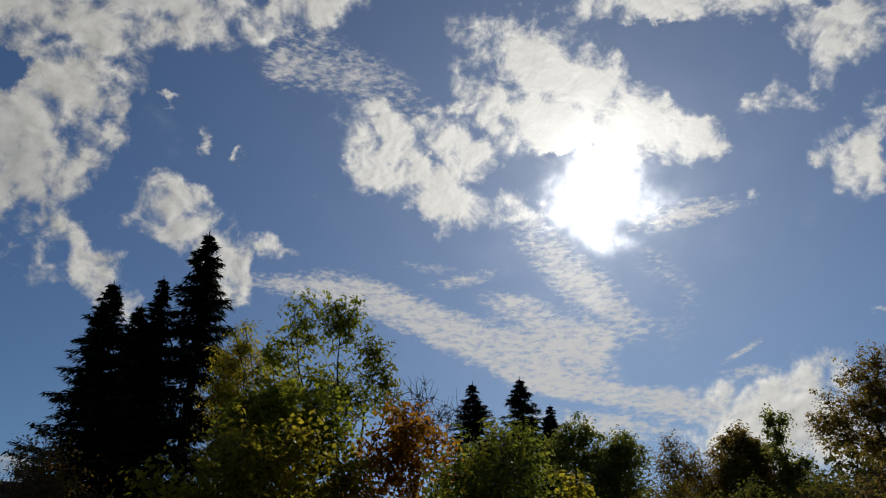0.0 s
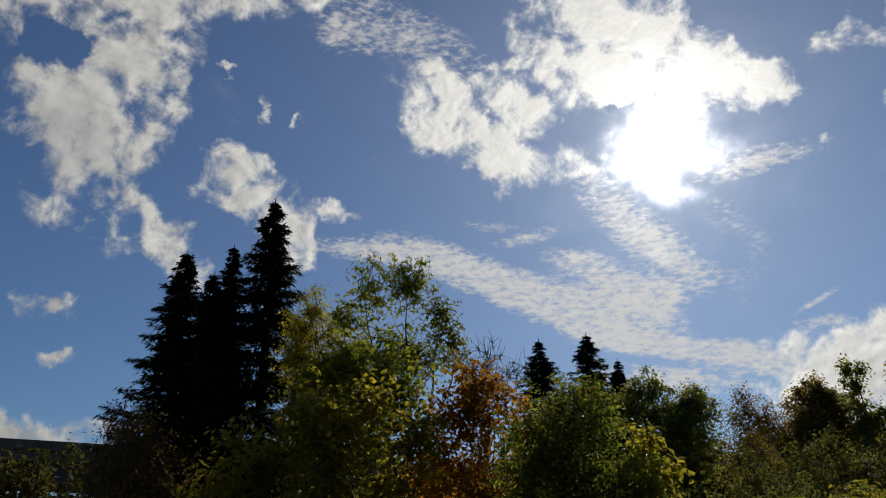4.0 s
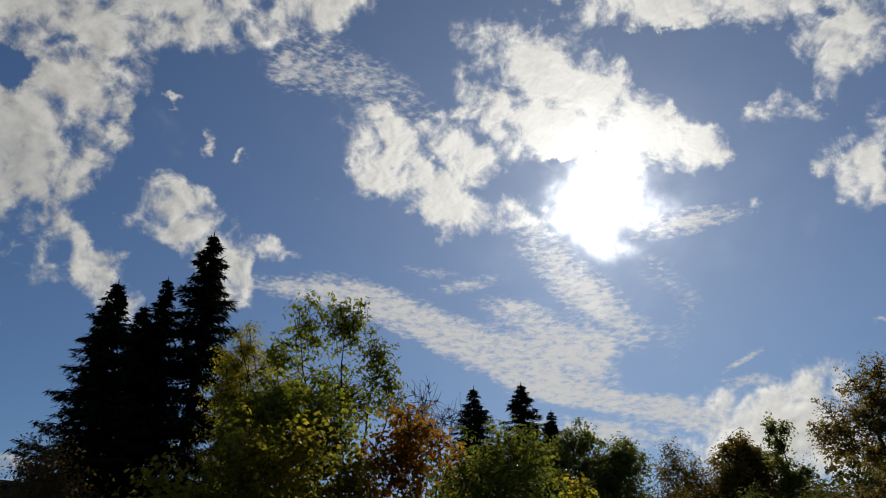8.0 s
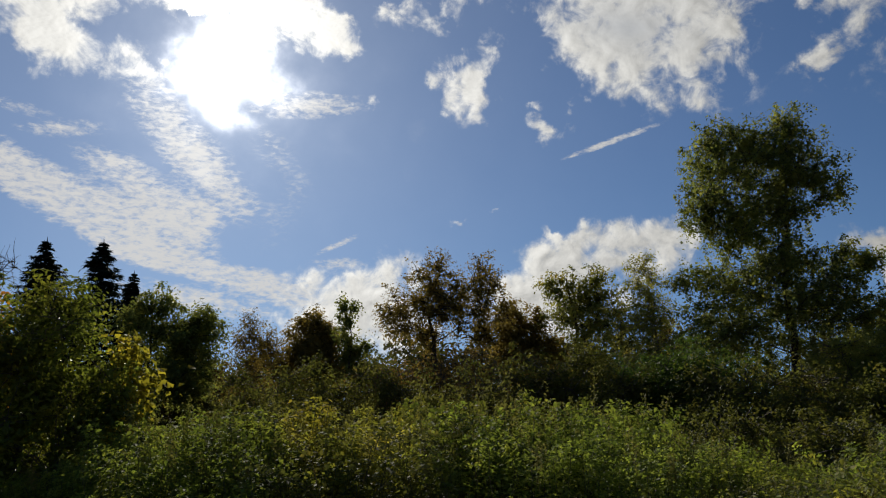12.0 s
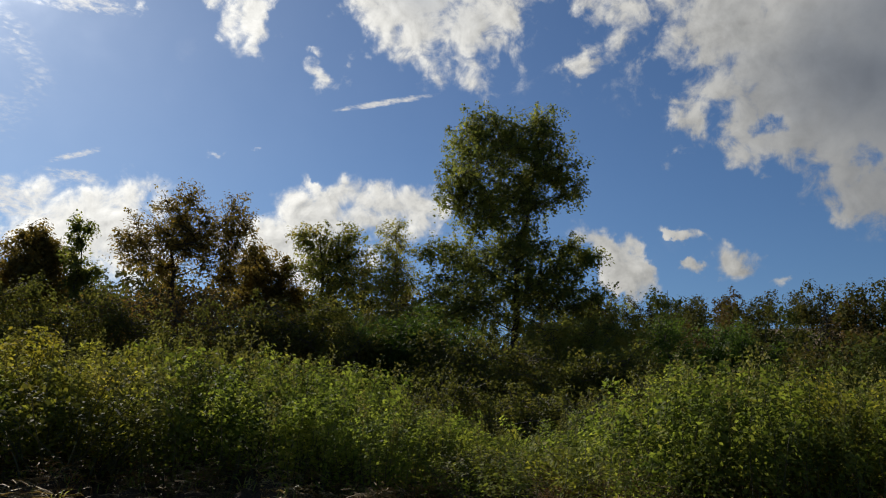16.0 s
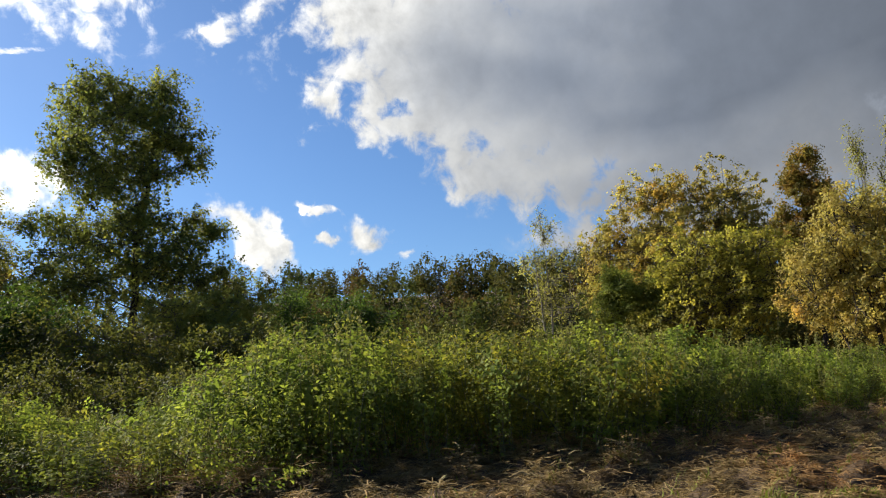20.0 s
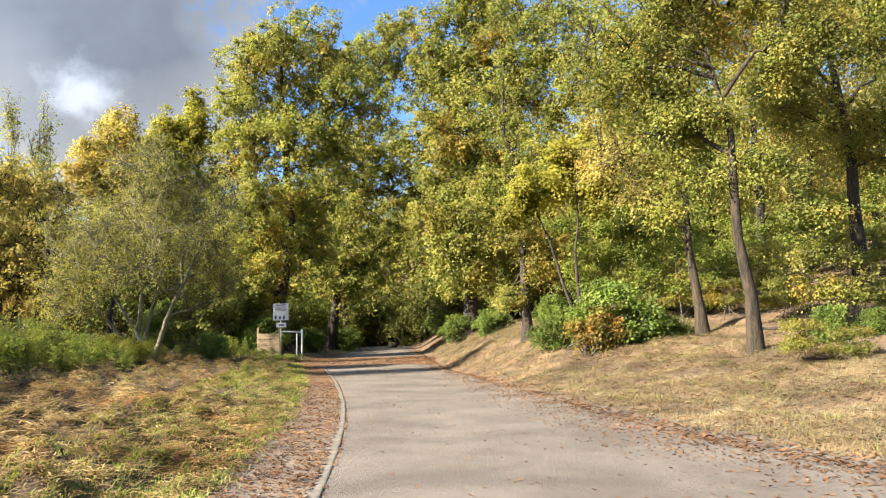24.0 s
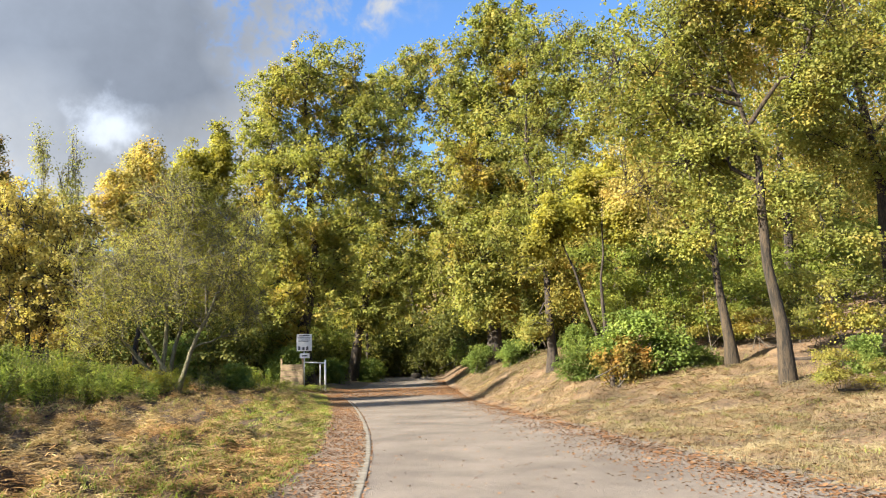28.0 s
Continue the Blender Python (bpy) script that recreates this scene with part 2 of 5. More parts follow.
# broad grey banks inside the thick cloud
bank_map = W.add("ShaderNodeMapping")
bank_map.inputs["Scale"].default_value = (1.0, 1.0, 2.4)
W.link(way, bank_map.inputs["Vector"])
banks = W.noise(bank_map.outputs[0], 3.4, 2.0, 0.45, 0.3)
thick = W.ramp(W.math("MULTIPLY_ADD", W.math("SUBTRACT", rough, 0.85), 0.7, mass), 0.45, 1.7, 0.0, 0.55)
thick = W.math("MULTIPLY_ADD", W.ramp(W.math("MULTIPLY_ADD", W.math("SUBTRACT", banks, 0.5), 1.3, shade), -0.1, 1.05), W.ramp(shade, 0.0, 0.3, 0.0, 0.9), W.math("MULTIPLY", thick, 0.7), True)
# ripples lie across the slope of the thin cloud
rip_map = W.add("ShaderNodeMapping")
rip_map.inputs["Rotation"].default_value = (0.0, radians(-8), 0.0)
rip_map.inputs["Scale"].default_value = (1.0, 1.0, 2.6)
W.link(way, rip_map.inputs["Vector"])
ripple = W.noise(rip_map.outputs[0], 85.0, 5.0, 0.62, 0.3)
sheets = field(veils, 1.45)
thin = W.math("MULTIPLY_ADD", W.math("SUBTRACT", W.math("MULTIPLY_ADD", ripple, 0.8, W.math("MULTIPLY", fine, 0.3)), 0.55), 3.1, W.math("MINIMUM", sheets, 0.85))
gauze = W.math("MULTIPLY", W.math("MULTIPLY", W.ramp(thin, 0.0, 1.15), W.ramp(sheets, 0.02, 0.3)), 0.9)
# light of the sun through the cloud
stir = W.add("ShaderNodeTexNoise")
W.link(way, stir.inputs["Vector"])
stir.inputs["Scale"].default_value, stir.inputs["Detail"].default_value = 22.0, 5.0
push = W.add("ShaderNodeVectorMath", operation="MULTIPLY_ADD")
W.link(stir.outputs["Color"], push.inputs[0])
push.inputs[1].default_value = (0.11, 0.11, 0.11)
W.link(way, push.inputs[2])
even = W.add("ShaderNodeVectorMath", operation="SUBTRACT")
W.link(push.outputs[0], even.inputs[0])
even.inputs[1].default_value = (0.055, 0.055, 0.055)
unit = W.add("ShaderNodeVectorMath", operation="NORMALIZE")
W.link(even.outputs[0], unit.inputs[0])
dot = W.add("ShaderNodeVectorMath", operation="DOT_PRODUCT")
W.link(unit.outputs[0], dot.inputs[0])
dot.inputs[1].default_value = SUN_DIR
near = W.math("MAXIMUM", dot.outputs["Value"], 0.0)
halo = W.math("MULTIPLY_ADD", W.math("POWER", near, 30.0), 0.13, W.math("MULTIPLY", W.math("POWER", near, 220.0), 0.75))
core = W.math("MULTIPLY", W.math("POWER", near, 1600.0), 8.0)
lit = W.math("MULTIPLY_ADD", W.math("POWER", near, 4.0), 0.42, W.math("MULTIPLY_ADD", near, 0.34, 0.17))
lit = W.math("MULTIPLY", lit, W.math("MULTIPLY_ADD", thick, -0.58, 1.0))
lit = W.math("MULTIPLY", lit, W.math("MULTIPLY_ADD", W.math("SUBTRACT", W.ramp(relief, -0.2, 0.2, 0.66, 1.34, False), 1.0), W.ramp(shade, 0.05, 0.45, 1.0, 0.12), 1.0))
lit = W.math("ADD", lit, W.math("MULTIPLY", halo, 0.9))
lit = W.math("MULTIPLY_ADD", W.ramp(W.spread(crooked, 108.1, 16.4, 3.4, 2.6, 10), 0.0, 0.9), 0.13, lit)
cloud_col = W.mix(W.math("MULTIPLY", thick, W.ramp(shade, 0.05, 0.6, 0.25, 1.0)), (1.0, 0.985, 0.93), (0.84, 0.97, 1.2))
cloud_rgb = W.mix(1.0, cloud_col, lit, "MULTIPLY")
col = W.mix(gauze, blue, W.mix(1.0, (1.0, 0.985, 0.95), W.math("MULTIPLY_ADD", halo, 0.8, 0.66), "MULTIPLY"))
col = W.mix(cover, col, cloud_rgb)
glow = W.math("ADD", W.math("MULTIPLY_ADD", W.math("POWER", near, 6.0), 0.06, W.math("MULTIPLY", halo, 0.35)), core)
col = W.mix(1.0, col, W.mix(1.0, (1.0, 0.97, 0.91), glow, "MULTIPLY"), "ADD")
bg = W.add("ShaderNodeBackground")
W.link(col, bg.inputs[0])
bg.inputs[1].default_value = 1.0
W.link(bg.outputs[0], W.add("ShaderNodeOutputWorld").inputs[0])

sun = new("sun", bpy.data.lights.new("sun", "SUN"))
sun.data.energy, sun.data.angle, sun.data.color = 5.0, radians(0.6), (1.0, 0.93, 0.82)
sun.matrix_world = look(SUN_DIR * 300, (0, 0, 0))


# ---- materials ----
def material(name):
    m = bpy.data.materials.new(name)
    m.use_nodes = True
    m.node_tree.nodes.clear()
    g = Graph(m.node_tree)
    out = g.add("ShaderNodeOutputMaterial")
    return m, g, out


def leaf_mat(name, dark, mid, light, shine=0.6, through_part=0.5, turning=0.0):
    """Leaves that differ one from the next, and let light through."""
    m, g, out = material(name)
    r = g.add("ShaderNodeNewGeometry").outputs["Random Per Island"]
    ramp = g.add("ShaderNodeValToRGB")
    ramp.color_ramp.elements[0].color, ramp.color_ramp.elements[1].color = (*dark, 1), (*light, 1)
    e = ramp.color_ramp.elements.new(0.5)
    e.color = (*mid, 1)
    pos = g.add("ShaderNodeNewGeometry").outputs["Position"]
    spray = g.ramp(g.noise(pos, 1.6, 3.0, 0.6), 0.3, 0.7, 0.0, 0.72, False)
    g.link(g.math("MULTIPLY_ADD", r, 0.28, spray), ramp.inputs[0])
    patch = g.noise(pos, 0.6, 3.0)
    colour = g.mix(1.0, ramp.outputs[0], g.ramp(patch, 0.3, 0.7, 0.68, 1.25), "MULTIPLY")
    if turning:
        russet = g.math("MULTIPLY", g.ramp(g.noise(pos, 0.33, 4.0, 0.6), 0.48, 0.66), turning)
        colour = g.mix(russet, colour, g.mix(1.0, colour, (1.22, 0.80, 0.62), "MULTIPLY"))
    p = g.add("ShaderNodeBsdfPrincipled")
    g.link(colour, p.inputs["Base Color"])
    p.inputs["Roughness"].default_value = shine
    p.inputs["Specular IOR Level"].default_value = 0.18
    t = g.add("ShaderNodeBsdfTranslucent")
    g.link(g.mix(1.0, colour, (1.12, 1.10, 0.75), "MULTIPLY"), t.inputs[0])
    mix = g.add("ShaderNodeMixShader")
    mix.inputs[0].default_value = through_part
    g.link(p.outputs[0], mix.inputs[1])
    g.link(t.outputs[0], mix.inputs[2])
    g.link(mix.outputs[0], out.inputs[0])
    return m


def solid(name, a, b, scale=6.0, rough=0.85, bump=0.3, stretch=(1, 1, 1), metal=0.0, fine_scale=60.0):
    """Two shades of one surface, mottled at two scales, with fine relief."""
    m, g, out = material(name)
    co = g.add("ShaderNodeTexCoord").outputs["Object"]
    mp = g.add("ShaderNodeMapping")
    mp.inputs["Scale"].default_value = stretch
    g.link(co, mp.inputs["Vector"])
    n1, n2 = g.noise(mp.outputs[0], scale, 6.0, 0.6, 0.3), g.noise(mp.outputs[0], fine_scale, 4.0, 0.6)
    f = g.ramp(g.math("MULTIPLY_ADD", n2, 0.4, g.math("MULTIPLY", n1, 0.6)), 0.36, 0.64)
    p = g.add("ShaderNodeBsdfPrincipled")
    g.link(g.mix(f, a, b), p.inputs["Base Color"])
    p.inputs["Roughness"].default_value, p.inputs["Metallic"].default_value = rough, metal
    bp = g.add("ShaderNodeBump")
    bp.inputs["Strength"].default_value, bp.inputs["Distance"].default_value = bump, 0.02
    g.link(n2, bp.inputs["Height"])
    g.link(bp.outputs[0], p.inputs["Normal"])
    g.link(p.outputs[0], out.inputs[0])
    return m


# needles set near black: their backlit look is put into the colour
M_SPRUCE_BACKLIT = leaf_mat("backlit_spruce_needles", (0.006, 0.012, 0.006), (0.010, 0.018, 0.008), (0.018, 0.026, 0.010), 0.7, 0.12)
M_OAK = leaf_mat("oak_leaves", (0.11, 0.14, 0.032), (0.24, 0.25, 0.055), (0.37, 0.305, 0.075), 0.6, 0.52, 0.65)
M_OAK_GREEN = leaf_mat("oak_leaves_green", (0.14, 0.165, 0.036), (0.28, 0.285, 0.062), (0.40, 0.34, 0.08), 0.6, 0.54, 0.6)
M_ASH = leaf_mat("ash_leaves", (0.08, 0.12, 0.018), (0.19, 0.22, 0.026), (0.34, 0.32, 0.036), 0.6, 0.65)
M_HAZEL = leaf_mat("hazel_leaves", (0.09, 0.105, 0.017), (0.25, 0.225, 0.027), (0.54, 0.42, 0.04), 0.6, 0.68)
M_OAK_BROWN = leaf_mat("oak_leaves_brown", (0.10, 0.075, 0.022), (0.20, 0.15, 0.04), (0.34, 0.23, 0.055), 0.6, 0.64)
M_YELLOW = leaf_mat("yellow_leaves", (0.22, 0.20, 0.055), (0.38, 0.32, 0.09), (0.52, 0.40, 0.12), 0.6, 0.55, 0.5)
M_LIME = leaf_mat("lime_yellow_leaves", (0.17, 0.18, 0.035), (0.30, 0.28, 0.05), (0.46, 0.39, 0.07), 0.6, 0.6)
M_MAPLE = leaf_mat("maple_leaves", (0.20, 0.20, 0.055), (0.36, 0.31, 0.08), (0.54, 0.41, 0.10), 0.6, 0.58, 0.6)
M_ORANGE = leaf_mat("orange_leaves", (0.14, 0.06, 0.01), (0.30, 0.14, 0.015), (0.42, 0.24, 0.022), 0.6, 0.62)
M_RUSSET = leaf_mat("russet_leaves", (0.10, 0.12, 0.025), (0.22, 0.17, 0.04), (0.42, 0.20, 0.05))
M_RUST = leaf_mat("rust_leaves", (0.10, 0.07, 0.022), (0.21, 0.14, 0.04), (0.36, 0.21, 0.055))
M_POPLAR = leaf_mat("poplar_leaves", (0.07, 0.098, 0.026), (0.17, 0.195, 0.048), (0.34, 0.32, 0.07), 0.5, 0.62)
M_GREEN = leaf_mat("shrub_leaves", (0.035, 0.065, 0.014), (0.07, 0.12, 0.022), (0.15, 0.19, 0.035))
M_BUSH = leaf_mat("willow_bush_leaves", (0.05, 0.075, 0.016), (0.16, 0.195, 0.032), (0.40, 0.38, 0.055), 0.5, 0.62)
# dull dark leaf colour, with the shade under trees painted in
M_THICKET_SHADE = leaf_mat("shade_dark_thicket_leaves", (0.05, 0.06, 0.016), (0.11, 0.12, 0.028), (0.21, 0.18, 0.04), 0.7, 0.5)
M_FRESH = leaf_mat("fresh_green_leaves", (0.075, 0.115, 0.025), (0.155, 0.21, 0.043), (0.29, 0.32, 0.068))
M_UNDER = leaf_mat("undergrowth_leaves", (0.09, 0.12, 0.022), (0.19, 0.225, 0.04), (0.33, 0.32, 0.06))
M_NETTLE = leaf_mat("nettle_leaves", (0.07, 0.11, 0.02), (0.19, 0.245, 0.042), (0.38, 0.40, 0.075), 0.7, 0.58, 0.75)
M_WILLOW = leaf_mat("willow_leaves", (0.20, 0.21, 0.045), (0.35, 0.34, 0.075), (0.50, 0.44, 0.10))
M_FAR = leaf_mat("far_leaves", (0.04, 0.048, 0.014), (0.085, 0.085, 0.022), (0.17, 0.135, 0.03), 0.9, 0.3)
M_FAR_GREEN = leaf_mat("far_green_leaves", (0.038, 0.055, 0.014), (0.08, 0.10, 0.024), (0.15, 0.155, 0.035), 0.9, 0.3)
M_FAR_RUST = leaf_mat("far_rust_leaves", (0.055, 0.042, 0.016), (0.115, 0.08, 0.026), (0.21, 0.13, 0.035), 0.9, 0.3)
M_LITTER = leaf_mat("fallen_leaves", (0.085, 0.04, 0.02), (0.20, 0.10, 0.045), (0.36, 0.205, 0.09), 0.7, 0.15)
M_STRAW = leaf_mat("cut_straw", (0.07, 0.04, 0.016), (0.26, 0.175, 0.07), (0.56, 0.43, 0.20), 0.7, 0.2, 0.6)
M_HAY = leaf_mat("bank_hay", (0.085, 0.062, 0.03), (0.24, 0.19, 0.095), (0.41, 0.34, 0.195), 0.7, 0.25, 0.15)
M_GRASS = leaf_mat("grass_blades", (0.10, 0.14, 0.02), (0.22, 0.27, 0.045), (0.38, 0.37, 0.11), 0.5, 0.35)
M_BARK = solid("bark", (0.010, 0.007, 0.005), (0.060, 0.044, 0.028), 13.0, 0.95, 1.0, (1, 1, 0.2), 0.0, 45.0)
M_BARK_OAK = solid("oak_bark", (0.008, 0.006, 0.003), (0.060, 0.041, 0.021), 12.0, 0.95, 1.0, (1, 1, 0.2), 0.0, 45.0)
M_BARK_PALE = solid("pale_bark", (0.09, 0.08, 0.055), (0.25, 0.22, 0.155), 5.0, 0.85, 0.7, (1, 1, 0.3), 0.0, 40.0)
M_BARK_WILLOW = solid("willow_bark", (0.06, 0.052, 0.026), (0.19, 0.165, 0.085), 5.0, 0.85, 0.7, (1, 1, 0.3), 0.0, 40.0)
M_TWIG = solid("twigs", (0.05, 0.042, 0.03), (0.12, 0.10, 0.07), 4.0, 0.9, 0.2)
M_STALK = solid("green_stalks", (0.05, 0.06, 0.02), (0.13, 0.12, 0.05), 4.0, 0.8, 0.1)
M_SOIL = solid("field_soil", (0.025, 0.014, 0.006), (0.095, 0.056, 0.023), 3.4, 0.95, 1.0, (1, 1, 1), 0.0, 25.0)
M_FLOOR = solid("forest_floor", (0.045, 0.028, 0.014), (0.20, 0.125, 0.062), 1.2, 0.95, 0.9, (1, 1, 1), 0.0, 22.0)
M_VERGE = solid("verge_soil", (0.085, 0.060, 0.040), (0.21, 0.155, 0.105), 2.2, 0.95, 0.9, (1, 1, 1), 0.0, 30.0)
M_ROAD = solid("worn_asphalt", (0.105, 0.083, 0.062), (0.195, 0.160, 0.122), 0.8, 0.88, 0.9, (1, 1, 1), 0.0, 90.0)
M_KERB = solid("kerb_concrete", (0.11, 0.094, 0.068), (0.22, 0.19, 0.14), 3.0, 0.9, 0.4)
M_CONCRETE = solid("bridge_concrete", (0.05, 0.048, 0.038), (0.11, 0.104, 0.084), 0.15, 0.9, 0.3, (1, 1, 0.3), 0.0, 1.5)
M_STEEL = solid("dark_girder_paint", (0.03, 0.035, 0.035), (0.06, 0.065, 0.06), 0.2, 0.6, 0.1)
M_WHITE = solid("sign_white", (0.50, 0.49, 0.46), (0.62, 0.61, 0.58), 5.0, 0.5, 0.05)
M_INK = solid("sign_ink", (0.05, 0.05, 0.055), (0.09, 0.09, 0.09), 5.0, 0.6, 0.05)
M_ZINC = solid("galvanised_post", (0.32, 0.33, 0.33), (0.45, 0.46, 0.46), 8.0, 0.45, 0.1, (1, 1, 1), 0.7)
M_WOOD = solid("weathered_board", (0.17, 0.115, 0.06), (0.36, 0.26, 0.14), 2.0, 0.85, 0.5, (1, 1, 6))
M_WOODLOG = solid("cut_wood", (0.30, 0.15, 0.06), (0.50, 0.28, 0.12), 6.0, 0.85, 0.4)


# ---- lie of the land ----
DX, DY = 0.825, -0.565


def along(x, y):
    return x * DX + y * DY


def across(x, y):
    return -x * DY + y * DX


def from_road(u, v):
    return u * DX - v * DY, u * DY + v * DX


def ss(a, b, x):
    t = np.clip((np.asarray(x, float) - a) / (b - a), 0, 1)
    return t * t * (3 - 2 * t)


def kerb_line(u):
    u = np.asarray(u, float)
    w = np.clip(u, -2, 35) - 17
    near_part = -0.47 + np.where(w < 0, 0.0044, 0.0017) * w ** 2
    return near_part - 0.085 * np.clip(u - 35, 0, None)


def right_edge(u):
    u = np.asarray(u, float)
    return -4.5 - 0.16 * np.clip(9.5 - u, 0, 14) - 0.09 * np.clip(u - 28, 0, None)


def bumps(x, y, s):
    return np.sin(x * 1.7 * s + 1.3 * np.sin(y * 1.1 * s)) * np.sin(y * 1.9 * s + 1.7 * np.sin(x * 0.8 * s))


def lump(x, y):
    return 0.07 * bumps(x, y, 1.6) + 0.155 * bumps(x + 5, y, 3.1) + 0.07 * bumps(x, y + 9, 6.3)


def ground(x, y):
    x, y = np.asarray(x, float), np.asarray(y, float)
    u, v = along(x, y), across(x, y)
    left, right = v - kerb_line(u), right_edge(u) - v
    z = np.where(left > 0, -0.05 + 0.5 * np.clip(left, 0, 0.12) + 0.10 * np.clip(left - 0.5, 0, 8) + 0.012 * np.clip(left - 8.5, 0, 60), 0.0)
    lumps = lump(x, y)
    z = z + lumps * ss(0.9, 2.2, left) * (1 - ss(12, 20, left)) * (1 - ss(45, 60, np.hypot(x, y)))
    # the bank: low at first, then steep where the lane is cut into the slope
    foot = (0.16 + 1.2 * ss(13, 27, u)) * ss(-0.5, 2.7, right)
    z = np.where(right > -0.3, -0.05 + foot + 0.17 * np.clip(right - 2.3, 0, 10) + 0.13 * np.clip(right - 12.3, 0, 40), z)
    z = z + np.where(right > 0.5, 0.05 * bumps(x, y, 1.3) + 0.035 * bumps(x + 2, y, 3.7), 0)
    z = np.where((left <= 0) & (right <= -0.3), -0.05, z)
    return z + rise(x, y)


def rise(x, y):
    """The wooded hillside that closes the valley on the right."""
    d, az = np.hypot(x, y), np.degrees(np.arctan2(x, y)) % 360
    return 25.0 * ss(82, 195, d) * ss(42, 64, az) * (1 - ss(215, 245, az))


def polar(az, d):
    return d * math.sin(radians(az)), d * math.cos(radians(az))


def np_mesh(name, verts, tris, mats, index=None, smooth=False):
    me = bpy.data.meshes.new(name)
    verts, tris = np.asarray(verts, np.float32), np.asarray(tris, np.int32)
    me.vertices.add(len(verts))
    me.vertices.foreach_set("co", verts.ravel())
    me.loops.add(tris.size)
    me.loops.foreach_set("vertex_index", tris.ravel())
    me.polygons.add(len(tris))
    me.polygons.foreach_set("loop_start", np.arange(len(tris), dtype=np.int32) * tris.shape[1])
    for m in mats if isinstance(mats, (list, tuple)) else (mats,):
        me.materials.append(m)
    if index is not None:
        me.polygons.foreach_set("material_index", np.asarray(index, np.int32))
    if smooth:
        me.polygons.foreach_set("use_smooth", np.ones(len(tris), bool))
    me.update(calc_edges=True)
    return me


def part(name, me, parent, label=""):
    ob = new(name, me)
    ob.parent = parent
    return tagged(ob, label)


def bm_mesh(name, bm, mat, smooth=False):
    me = bpy.data.meshes.new(name)
    bm.normal_update()
    bm.to_mesh(me)
    bm.free()
    me.materials.append(mat)
    if smooth:
        for p in me.polygons:
            p.use_smooth = True
    return me


def box(name, size, mat, at=(0, 0, 0), bevel=0.01, turn=0.0):
    bm = bmesh.new()
    bmesh.ops.create_cube(bm, size=1, matrix=Matrix.LocRotScale(at, Euler((0, 0, turn)), size))
    bmesh.ops.bevel(bm, geom=bm.edges[:], offset=bevel, segments=2, affect="EDGES", profile=0.6)
    return bm_mesh(name, bm, mat)


def sheet(name, us, vs_of, z_of, mat, label):
    """A strip along the road, from rows of v at each u."""
    V, F = [], []
    k = None
    for u in us:
        vs = vs_of(u)
        k = len(vs)
        for v in vs:
            x, y = from_road(u, v)
            V.append((x, y, z_of(x, y)))
    for i in range(len(us) - 1):
        for j in range(k - 1):
            a = i * k + j
            F += [(a, a + k, a + k + 1), (a, a + k + 1, a + 1)]
    ob = new(name, np_mesh(name, V, F, mat, smooth=True))
    return tagged(ob, label, kind="structure")


# ground sheet: rings that widen outwards
rings = np.concatenate([np.linspace(0.3, 40, 150), np.geomspace(41, 2600, 60)])
turns = np.radians(np.arange(0, 360, 0.9))
RR, TT = np.meshgrid(rings, turns, indexing="ij")
GX, GY = RR * np.sin(TT), RR * np.cos(TT)
GZ = ground(GX, GY)
nr, nt = RR.shape
gv = np.stack([GX.ravel(), GY.ravel(), GZ.ravel()], 1)
ii, jj = np.meshgrid(np.arange(nr - 1), np.arange(nt), indexing="ij")
a0, a1 = ii * nt + jj, ii * nt + (jj + 1) % nt
b0, b1 = a0 + nt, a1 + nt
gf = np.concatenate([np.stack([a0, a1, b1], -1).reshape(-1, 3), np.stack([a0, b1, b0], -1).reshape(-1, 3)])
gv = np.vstack([gv, [[0, 0, float(ground(0, 0))]]])
gf = np.vstack([gf, [[len(gv) - 1, (j + 1) % nt, j] for j in range(nt)]])[:, ::-1]
mid = gv[gf].mean(1)
gi = np.where((across(mid[:, 0], mid[:, 1]) < right_edge(along(mid[:, 0], mid[:, 1])) + 0.2) | (np.hypot(mid[:, 0], mid[:, 1]) > 45), 1, 0)
tagged(new("ground", np_mesh("ground", gv, gf, [M_SOIL, M_FLOOR], gi, True)), "uneven earth of mown field and woodland floor", kind="structure")

us = np.concatenate([np.arange(-8, 50, 0.5), np.arange(50, 88, 2.0)])
sheet("road", us, lambda u: np.linspace(float(right_edge(u)) - 0.6, float(kerb_line(u)) + 0.02, 12), lambda x, y: float(rise(x, y)), M_ROAD, "worn pale asphalt lane strewn with fallen leaves")
sheet("verge", us[us < 40], lambda u: np.linspace(float(kerb_line(u)) + 0.1, float(kerb_line(u)) + 0.95, 6),
      lambda x, y: float(ground(x, y)) + 0.012, M_VERGE, "bare brown soil strip beside the kerb")

